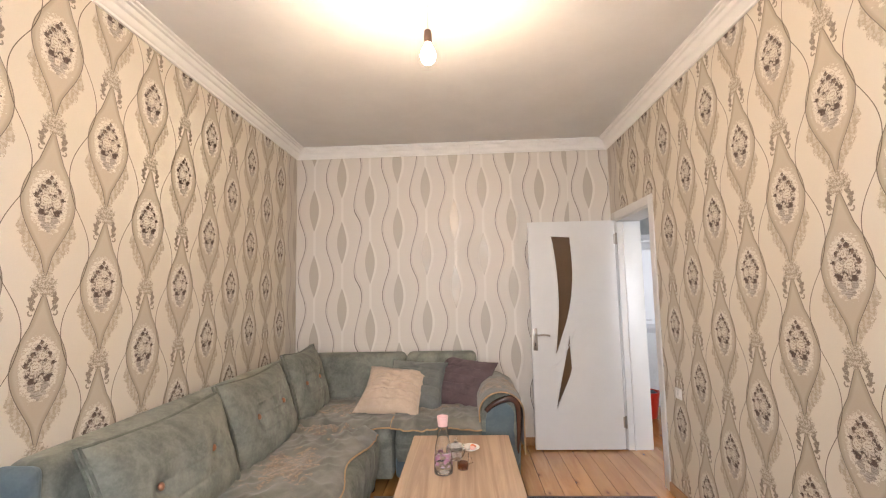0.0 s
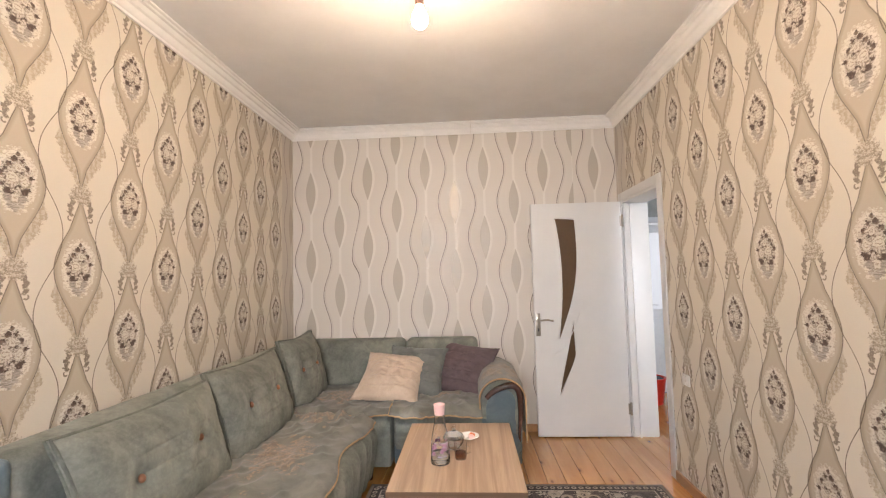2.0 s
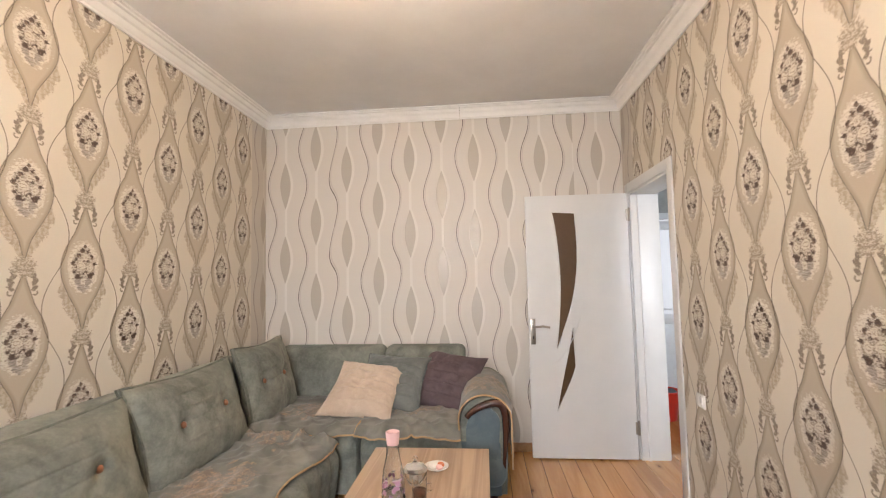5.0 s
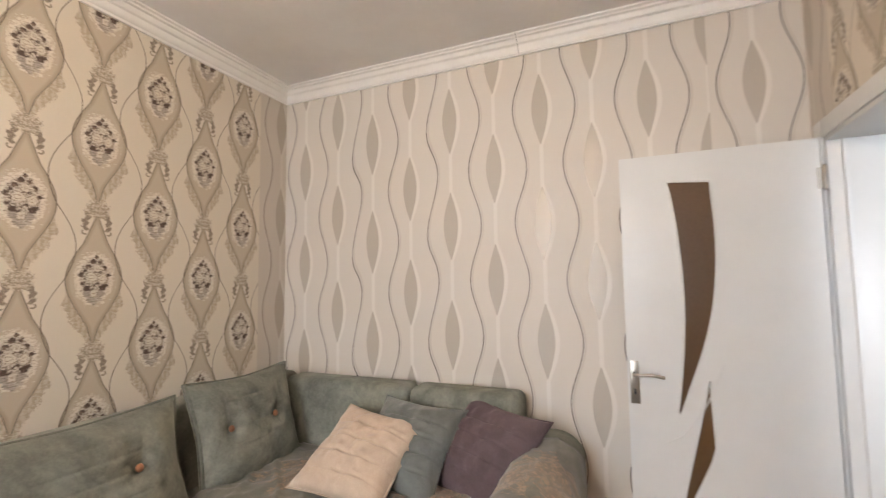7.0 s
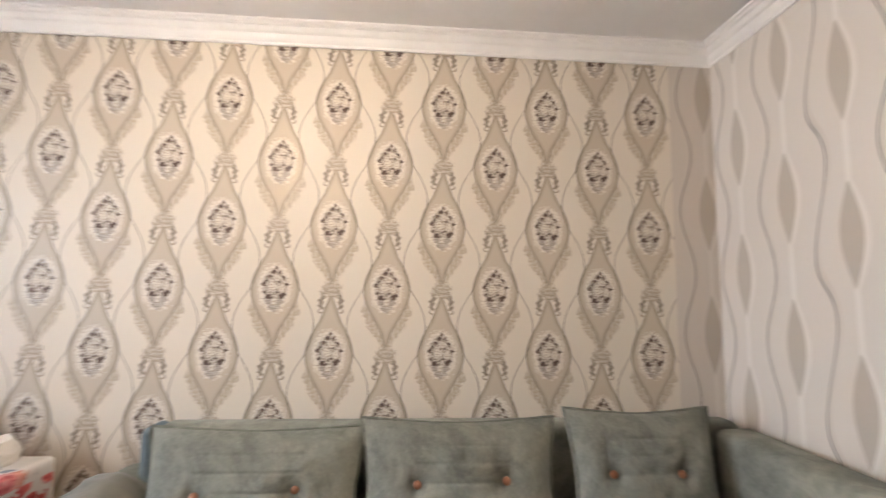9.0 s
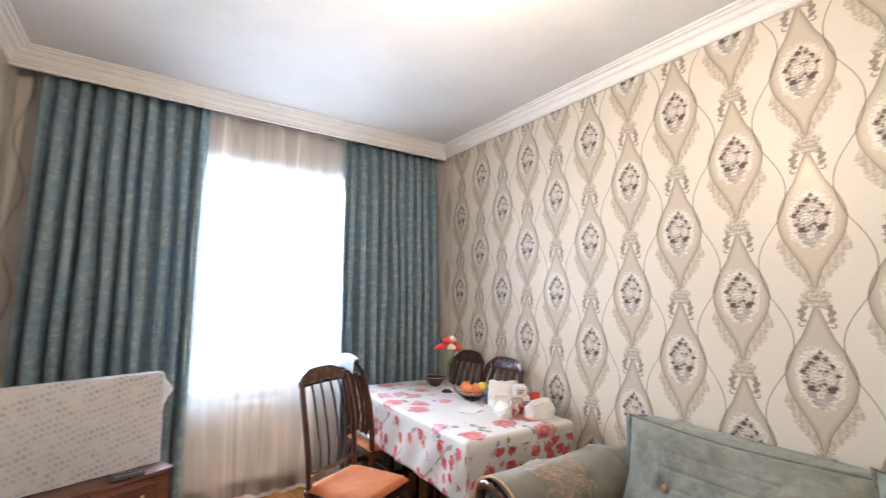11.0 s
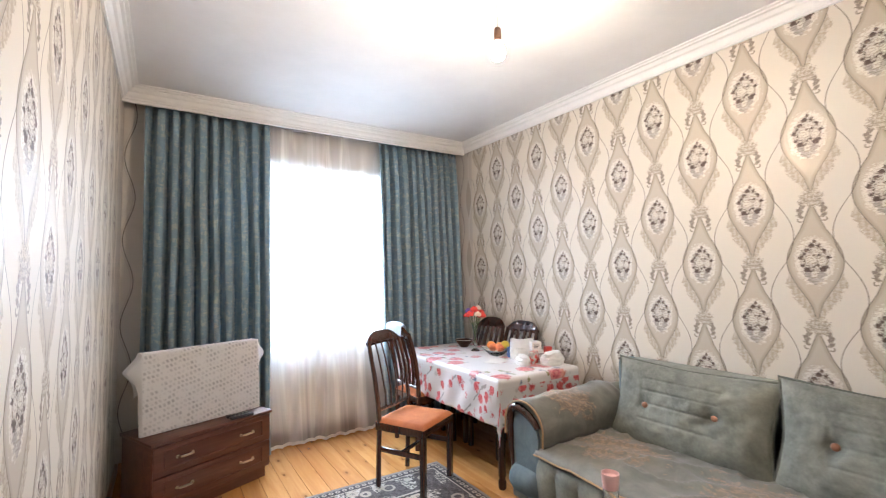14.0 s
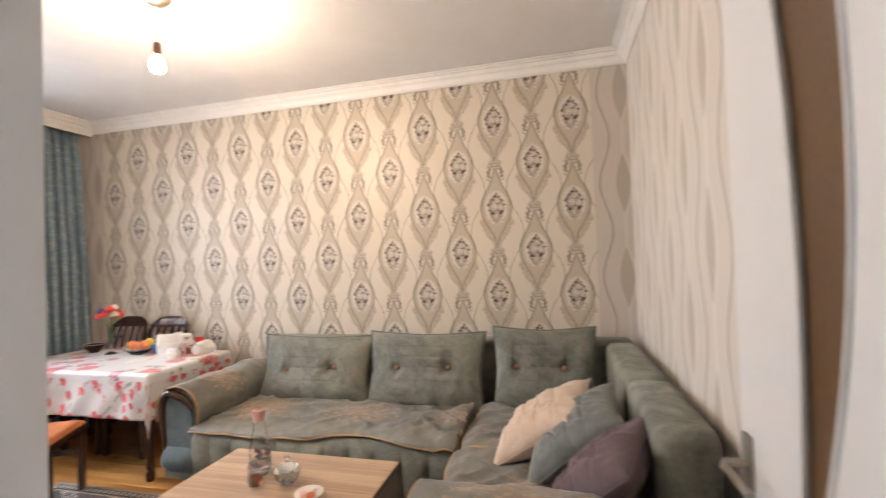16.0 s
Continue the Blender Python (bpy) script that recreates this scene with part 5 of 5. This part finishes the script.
for x in (dx0 + 0.07, dx1 - 0.07):
    for y in (dy0 + 0.07, dy1 - 0.07):
        b = box(bmesh.new(), x - 0.032, x + 0.032, y - 0.032, y + 0.032, 0.55, 0.702, bevel=0.003)
        lathe(b, [(0.022, 0.0), (0.027, 0.01), (0.027, 0.05), (0.020, 0.07), (0.026, 0.09), (0.024, 0.20), (0.030, 0.42), (0.024, 0.47), (0.031, 0.50), (0.031, 0.5495)], 18, (x, y))
        part("leg", b, M_CHAIR, dt, room=True)


def cloth_point(u, v):
    """Oilcloth laid over the table: flat on top, then falling with soft folds."""
    o = 0.315
    px, py = dx0 - o + (dx1 - dx0 + 2 * o) * u, dy0 - o + (dy1 - dy0 + 2 * o) * v
    cx, cy = min(max(px, dx0), dx1), min(max(py, dy0), dy1)
    ox, oy = px - cx, py - cy
    d = math.hypot(ox, oy)
    z = dz + 0.0015
    if d < 1e-6:
        return (px, py, z + 0.0010 * ns(px, py, 0, 9))
    nx, ny = ox / d, oy / d
    r = 0.018
    if d < r * math.pi / 2:
        a = d / r
        out, down = r * math.sin(a), r * (1 - math.cos(a))
    else:
        out, down = r, r + d - r * math.pi / 2
    corner = min(abs(nx), abs(ny)) * 1.41
    along = px + py * 1.3
    out += (0.006 * math.sin(along * 19) + 0.012 * ns(px, py, 2, 5)) * min(1, down / 0.2) + 0.05 * corner * down
    down *= 1 - 0.02 * corner
    return (cx + nx * out, cy + ny * out, z - down)


tc = thing("tablecloth", "glossy white oilcloth printed with red roses", "tablecloth", at=((dx0 + dx1) / 2, (dy0 + dy1) / 2, dz))
tcm = sheet(bmesh.new(), 96, 136, cloth_point, lambda u, v: ((dx1 - dx0 + 0.63) * u - 0.315, (dy1 - dy0 + 0.63) * v - 0.315))
thicken(part("cloth", tcm, M_CLOTH, tc, room=True, sharp=60), 0.0015, 1.0)


# ---- dining chairs ----
def chair(m, label, name="dining_chair"):
    ob = thing(name, label, "chair", "chairs round the dining table")
    sw_, sd = 0.205, 0.195
    # seat pad
    bm = bmesh.new()
    def pad(u, v):
        a, b = 2 * u - 1, 2 * v - 1
        taper = 1.0 - 0.05 * (1 - v)
        h = 0.030 * max(0.0, (1 - abs(a) ** 6) * (1 - abs(b) ** 6)) ** 0.4
        return (a * sw_ * taper, -sd + 2 * sd * v, 0.425 + h)
    sheet(bm, 20, 20, pad)
    part("seat", bm, M_SEAT, ob, "worn orange velvet seat pad", sharp=80)
    part("seat_frame", boxed(-sw_ + 0.004, sw_ - 0.004, -sd + 0.004, sd - 0.004, 0.375, 0.4245, bevel=0.004), M_CHAIR, ob)
    for sx in (-1, 1):
        x = sx * 0.178
        part("leg", box(bmesh.new(), x - 0.019, x + 0.019, 0.155, 0.190, 0.0, 0.375, bevel=0.004), M_CHAIR, ob)
        post = [(sx * 0.175, -0.205 + 0.02, 0.0), (sx * 0.177, -0.180, 0.2), (sx * 0.178, -0.172, 0.42), (sx * 0.182, -0.180, 0.55), (sx * 0.188, -0.205, 0.72),
                (sx * 0.183, -0.245, 0.88), (sx * 0.174, -0.264, 0.945)]
        part("back_post", tube(bmesh.new(), post, lambda t: 0.021 - 0.004 * t, 8, flat=0.85), M_CHAIR, ob)
        part("stretcher", boxed(x - 0.009, x + 0.009, -0.165, 0.155, 0.23, 0.262, bevel=0.003), M_CHAIR, ob)
    part("stretcher", boxed(-0.17, 0.17, -0.01, 0.008, 0.236, 0.258, bevel=0.003), M_CHAIR, ob)
    # shaped top rail
    bm = bmesh.new()
    def rail(u, v):
        a = 2 * u - 1
        top = 1.012 - 0.062 * abs(a) ** 3.5
        bot = 0.922 - 0.006 * abs(a) ** 4
        th = TAU * v
        z = (top + bot) / 2 + (top - bot) / 2 * math.cos(th)
        return (a * 0.186, -0.272 - 0.012 * (1 - a * a) + 0.013 * math.sin(th) - (z - 0.96) * 0.25, z)
    sheet(bm, 22, 10, rail)
    part("top_rail", bm, M_CHAIR, ob, sharp=70)
    part("lower_rail", tube(bmesh.new(), [(-0.178, -0.178, 0.50), (0, -0.172, 0.495), (0.178, -0.178, 0.50)], 0.017, 8, flat=0.7), M_CHAIR, ob)
    for i, x in enumerate((-0.105, -0.038, 0.038, 0.105)):
        pts = [(x * 0.92, -0.176, 0.50), (x, -0.176, 0.60), (x * 1.08, -0.196, 0.72), (x * 1.05, -0.232, 0.85), (x, -0.262, 0.93)]
        part("slat", tube(bmesh.new(), pts, 0.015, 8, flat=0.45), M_CHAIR, ob)
    ob.matrix_basis = m
    return ob


chair(pose(1.250, 1.130, 0.012, 0, 0, 28.6), "dark wooden chair with orange seat pulled out from the table")
base_chair = chair(pose(0.790, 0.470, 0, 0, 0, 92), "dark wooden chair pushed under the table by the window")
copy_thing(base_chair, pose(0.375, 0.555, 0, 0, 0, -90))["label"] = "dark wooden slatted chair between table and papered wall"
copy_thing(base_chair, pose(0.375, 0.985, 0, 0, 0, -89))["label"] = "dark wooden slatted chair between table and papered wall"


def hung_cloth(name, label, at, rz, w, drop_f, drop_b, top, material):
    ob = thing(name, label, "cloth", at=at, rz=rz)
    def f(u, v):
        a = 2 * u - 1
        q = v * (drop_f + drop_b + 0.06) - drop_b - 0.03
        if abs(q) <= 0.03:
            th = q / 0.03 * math.pi / 2
            y, z = 0.024 * math.sin(th), top + 0.024 * math.cos(th) - 0.024
        else:
            y = math.copysign(0.024, q) + 0.010 * ns(u * 4, v * 3, 1)
            z = top - 0.024 - (abs(q) - 0.03)
        return (a * w / 2 + 0.01 * ns(v * 5, u, 2), y, z - 0.02 * a * a)
    thicken(part("cloth", sheet(bmesh.new(), 16, 20, f), material, ob, sharp=180), 0.003)
    return ob


hung_cloth("folded_cloth", "pale blue cloth laid over the chair back", (1.073, 0.480, 0), 92, 0.26, 0.09, 0.07, 1.030, M_SKYCLOTH)

# ---- on the dining table ----
TZ = dz + 0.0035
vs = thing("flower_vase", "slim glass vase of red and cream artificial flowers", "vase", at=(0.370, 0.650, TZ))
part("glass", lathe(bmesh.new(), [(0.042, 0.0), (0.040, 0.006), (0.018, 0.018), (0.014, 0.05), (0.018, 0.14), (0.028, 0.245), (0.026, 0.245), (0.016, 0.14), (0.010, 0.055), (0.004, 0.04)], 24), M_GLASS, vs)
random.seed(12)
heads = [(-0.050, 0.0, 0.325, 0), (-0.020, -0.03, 0.345, 0), (0.015, 0.02, 0.350, 0), (0.045, -0.01, 0.345, 2), (0.060, 0.02, 0.320, 0), (-0.040, 0.03, 0.300, 0),
         (0.0, -0.045, 0.310, 0), (0.035, -0.045, 0.300, 0), (0.010, 0.045, 0.315, 1), (-0.065, -0.02, 0.290, 0), (0.030, 0.030, 0.365, 0), (-0.015, 0.01, 0.370, 1)]
for x, y, z, c in [(1.35 * x, 1.35 * y, 0.03 + 0.95 * z, c) for x, y, z, c in heads]:
    part("stalk", tube(bmesh.new(), [(0, 0, 0.06), (x * 0.2, y * 0.2, 0.20), (x * 0.8, y * 0.8, z - 0.01)], 0.0022, 5), M_LEAFG, vs)
    b = bmesh.new()
    for i in range(7):
        a = TAU * i / 7
        bmesh.ops.create_uvsphere(b, u_segments=7, v_segments=5, radius=0.017,
                                  matrix=pose(x + 0.012 * math.cos(a), y + 0.012 * math.sin(a), z + 0.004 * (i % 2), 50 * math.sin(a), -50 * math.cos(a)) @ Matrix.Diagonal((0.9, 0.9, 1.5, 1)))
    bmesh.ops.create_uvsphere(b, u_segments=8, v_segments=6, radius=0.018, matrix=Matrix.Translation((x, y, z + 0.008)))
    part("flower", b, (M_FLOWRED, M_FLOWWHITE, M_FLOWBLUE)[c], vs)

bw = thing("candy_bowl", "brown glass bowl with a pale rim", "bowl", at=(0.330, 0.420, TZ))
part("bowl", lathe(bmesh.new(), [(0.035, 0.0), (0.038, 0.004), (0.075, 0.05), (0.084, 0.068), (0.080, 0.068), (0.068, 0.046), (0.03, 0.010)], 28), M_BROWNGLASS, bw)
part("rim", tube(bmesh.new(), [(0.082 * math.cos(a), 0.082 * math.sin(a), 0.069) for a in [TAU * i / 32 for i in range(32)]], 0.0025, 6, True), M_WHITE, bw)

fb = thing("fruit_bowl", "cut-glass bowl on the oilcloth", "bowl", at=(0.345, 0.915, TZ))
part("bowl", lathe(bmesh.new(), [(0.055, 0.0), (0.060, 0.004), (0.112, 0.048), (0.132, 0.070), (0.128, 0.071), (0.105, 0.046), (0.05, 0.009)], 32), M_GLASS, fb)


def fruit(name, at, r, material, label, tall=0.95):
    b = bmesh.new()
    bmesh.ops.create_uvsphere(b, u_segments=20, v_segments=14, radius=r)
    for v in b.verts:
        q = math.hypot(v.co.x, v.co.y) / r
        v.co.z *= tall
        v.co.z -= math.copysign(0.16 * r * math.exp(-(q / 0.22) ** 2), v.co.z)
    ob = thing(name, label, "fruit", "fruit in the bowl", at=at)
    part("flesh", b, material, ob)
    part("stalk", tube(bmesh.new(), [(0, 0, r * tall * 0.84), (0.002, 0, r * tall * 1.02)], 0.0016, 5), M_LEAFG, ob)


fruit("orange", (0.345, 0.845, TZ + 0.072), 0.037, M_ORANGE, "bright orange in the glass bowl")
fruit("orange", (0.295, 0.900, TZ + 0.066), 0.036, M_ORANGE, "bright orange in the glass bowl")
fruit("peach", (0.380, 0.915, TZ + 0.066), 0.038, M_PEACH, "blushed peach in the glass bowl")
fruit("peach", (0.340, 0.960, TZ + 0.062), 0.036, M_PEACH, "blushed peach in the glass bowl")
fruit("apple", (0.300, 0.975, TZ + 0.088), 0.036, M_LEMON, "yellow apple on top of the fruit")


def carton(name, label, at, rz, sx, sy, sz, material, flap=None):
    ob = thing(name, label, "box", at=at, rz=rz)
    part("carton", boxed(-sx / 2, sx / 2, -sy / 2, sy / 2, 0, sz, bevel=0.002, seg=1), material, ob)
    for i in range(3):
        part("print_bar", boxed(sx / 2 + 0.0003, sx / 2 + 0.0009, -sy * 0.30, sy * (0.28 - 0.1 * i), sz * (0.62 - 0.18 * i), sz * (0.70 - 0.18 * i)), M_INK, ob)
        part("print_bar", boxed(-sx * 0.3, sx * (0.3 - 0.08 * i), sy / 2 + 0.0003, sy / 2 + 0.0009, sz * (0.62 - 0.18 * i), sz * (0.70 - 0.18 * i)), M_INK, ob)
    return ob


def packet(name, label, at, rz, w, h, t, material, seed):
    """Crumpled soft packet standing on the cloth."""
    ob = thing(name, label, "packet", at=at, rz=rz)
    b = bmesh.new()
    def f(u, v):
        th = TAU * u
        k = 1 - 0.5 * max(0, v - 0.55) / 0.45
        p = 0.010 * ns(math.cos(th) * 2, math.sin(th) * 2, v * 3 + seed, 1.4) + 0.005 * ns(math.cos(th) * 5, math.sin(th) * 5, v * 8 + seed, 1.4)
        return ((w / 2 + p) * math.cos(th), (t / 2 * k + p) * math.sin(th), h * v + 0.012 * ns(math.cos(th), seed, v, 2) * v)
    sheet(b, 40, 18, f)
    bmesh.ops.remove_doubles(b, verts=b.verts, dist=0.0005)
    bmesh.ops.holes_fill(b, edges=b.edges)
    part("wrap", b, material, ob, sharp=35)
    return ob


packet("blue_packet", "small blue packet beside the fruit bowl", (0.310, 1.055, TZ), 80, 0.075, 0.075, 0.05, M_BLUEPACK, 1.0)
packet("paper_packet", "crumpled white paper packet on the table", (0.262, 1.140, TZ), -32, 0.19, 0.150, 0.10, M_PAPERBAG, 4.0)
packet("paper_packet", "small crumpled white paper packet on the table", (0.335, 1.215, TZ), -25, 0.120, 0.090, 0.06, M_PAPERBAG, 7.0)
carton("grey_box", "pale printed carton under a smaller one", (0.225, 1.275, TZ), 70, 0.12, 0.09, 0.085, M_PAPERBAG)
carton("medicine_box", "small white carton with printed bars on another carton", (0.235, 1.265, TZ + 0.085), 58, 0.11, 0.075, 0.060, M_PAPERBAG)
carton("red_box", "small red carton behind the white one", (0.200, 1.365, TZ), 70, 0.05, 0.05, 0.115, M_REDPACK)
packet("foil_packet", "crumpled red and silver foil packet", (0.325, 1.335, TZ), 25, 0.15, 0.085, 0.08, M_FOIL, 9.0)
packet("plastic_bag", "crumpled white plastic bag on the cloth", (0.235, 1.44, TZ), 20, 0.24, 0.085, 0.16, M_PAPERBAG, 12.0)
packet("plastic_bag", "small crumpled plastic bag by the boxes", (0.415, 1.32, TZ), 60, 0.17, 0.060, 0.11, M_PAPERBAG, 15.0)
nk = thing("napkins", "fanned white paper napkins lying flat", "napkin", at=(0.535, 1.140, TZ))
for i in range(4):
    b = boxed(-0.085, 0.085, -0.06, 0.06, 0.0012 * i, 0.0012 * i + 0.001)
    b.transform(pose(0, 0, 0, 0, 0, 12 + 9 * i))
    part("napkin", b, M_PAPERBAG, nk)

# ---- chest of drawers ----
ANG = 24.7
chest = thing("chest_of_drawers", "low brown veneer chest of drawers standing across the corner", "chest of drawers", at=(2.5035, 0.4355, 0), rz=ANG)
# local: x along the front, y towards the room, front face at y = 0.20
hwid = 0.40
part("body", boxed(-hwid + 0.012, hwid - 0.012, -0.20, 0.185, 0.075, 0.443, bevel=0.002), M_CHEST, chest)
part("top_board", boxed(-hwid, hwid, -0.205, 0.202, 0.4435, 0.465, bevel=0.004), M_CHEST, chest)
part("plinth", boxed(-hwid + 0.03, hwid - 0.03, -0.18, 0.165, 0.0, 0.0745), M_CHEST, chest)
for z0 in (0.088, 0.268):
    dw = part("drawer", boxed(-hwid + 0.016, hwid - 0.016, 0.1855, 0.197, z0, z0 + 0.170, bevel=0.003), M_CHEST, chest)
    a, b, c, d = -hwid + 0.075, hwid - 0.075, z0 + 0.028, z0 + 0.142
    for bb in ((a, b, d - 0.008, d), (a, b, c, c + 0.008), (a, a + 0.008, c + 0.0085, d - 0.0085), (b - 0.008, b, c + 0.0085, d - 0.0085)):
        part("moulding", boxed(bb[0], bb[1], 0.1972, 0.204, bb[2], bb[3], bevel=0.0025), M_CHEST, dw)
    for x in (-0.205, 0.205):
        hh = part("handle", tube(bmesh.new(), [(x - 0.045, 0.197, z0 + 0.085), (x - 0.040, 0.216, z0 + 0.085), (x - 0.02, 0.222, z0 + 0.086), (x + 0.02, 0.222, z0 + 0.086),
                                               (x + 0.040, 0.216, z0 + 0.085), (x + 0.045, 0.197, z0 + 0.085)], lambda t: 0.0045 + 0.0025 * math.sin(math.pi * t), 8), M_BRASS, dw, "aged brass handle")
        for q in (-0.045, 0.045):
            part("rosette", lathe(bmesh.new(), [(0.010, 0.0), (0.009, 0.003), (0.004, 0.005)], 12), M_BRASS, hh).matrix_basis = pose(x + q, 0.1972, z0 + 0.085, -90)

# television hidden under a lace cloth
TVA = 20.5
tvx, tvy = 2.500, 0.425
tv = thing("television", "flat television hidden under a lace cloth", "television", at=(tvx, tvy, 0.466), rz=TVA)
part("screen", boxed(-0.365, 0.365, -0.025, 0.020, 0.045, 0.485, bevel=0.006), M_BLACK, tv)
part("stand", boxed(-0.16, 0.16, -0.035, 0.045, 0.0, 0.014, bevel=0.004), M_BLACK, tv)
part("neck", boxed(-0.04, 0.04, -0.02, 0.005, 0.014, 0.06), M_BLACK, tv)
lc = thing("lace_cloth", "white patterned lace cloth draped over the television", "cloth", at=(tvx, tvy, 0.466), rz=TVA)


def lace(u, v):
    w = 0.376
    xx = -0.505 + 1.01 * u
    s = -0.30 + 0.83 * v
    edge = min(max(xx, -w), w)
    over = abs(xx) - w
    if s < -0.040:
        y, z = -0.045, 0.492 - (-0.040 - s)
    elif s < 0.035:
        y, z = s, 0.494
    else:
        q = s - 0.035
        y, z = 0.035 + 0.055 * q + 0.006 * ns(u * 5, v * 5, 2), 0.492 - q
    y += 0.004 * math.sin(xx * 30) * max(0, v - 0.4)
    if over > 0:
        # loose flaps at both sides
        k = math.copysign(1, xx)
        y = y * (1 - 0.25 * over / 0.13) - 0.25 * over * max(0, 1 - (0.49 - z) * 2)
        z = max(z - over * (0.9 - 0.8 * min(1, (0.494 - z) / 0.25)), 0.004)
        edge += k * over * (0.10 + 0.50 * math.exp(-((z - 0.40) / 0.07) ** 2))
    return (edge, y, max(z, 0.003))


thicken(part("lace", sheet(bmesh.new(), 80, 70, lace, lambda u, v: (u * 1.01, v * 0.83)), M_LACE, lc, sharp=60), 0.0015)
for i, (x, y, r) in enumerate(((2.268, 0.520, 18), (2.285, 0.478, 10))):
    rc = thing("remote_control", "black remote control lying on the chest", "remote control", "remotes on the chest", at=(x, y, 0.4655), rz=r)
    part("case", boxed(-0.078, 0.078, -0.022, 0.022, 0, 0.017, bevel=0.006, seg=3), M_BLACK, rc)
    for j in range(5):
        part("button", boxed(-0.06 + 0.024 * j, -0.048 + 0.024 * j, -0.010, 0.010, 0.0172, 0.0185), M_STEEL, rc)

# ---- floor planks, last ----
floor = solid("floor", boxed(XL - 0.02, HX1, YW - 0.02, HY1 + 0.1, -0.06, -0.022), M_SUB, "varnished pine plank floor", "floor", kind="structure")
PW = 0.1255
pm = mesh_of("plank", boxed(-PW / 2 + 0.0007, PW / 2 - 0.0007, 0, YB - YW - 0.004, -0.022, 0.0, bevel=0.0012, seg=1), M_PLANK)
hm = mesh_of("plank", boxed(-PW / 2 + 0.0007, PW / 2 - 0.0007, 0, HY1 - HY0, -0.022, 0.0, bevel=0.0012, seg=1), M_PLANK)
for i in range(24):
    p = new("plank", pm)
    p.parent = floor
    p.location = (XL + PW * (i + 0.5), YW + 0.002, 0)
for i in range(14):
    p = new("plank", hm)
    p.parent = floor
    p.location = (XL + PW * (i + 24.5), HY0, 0)
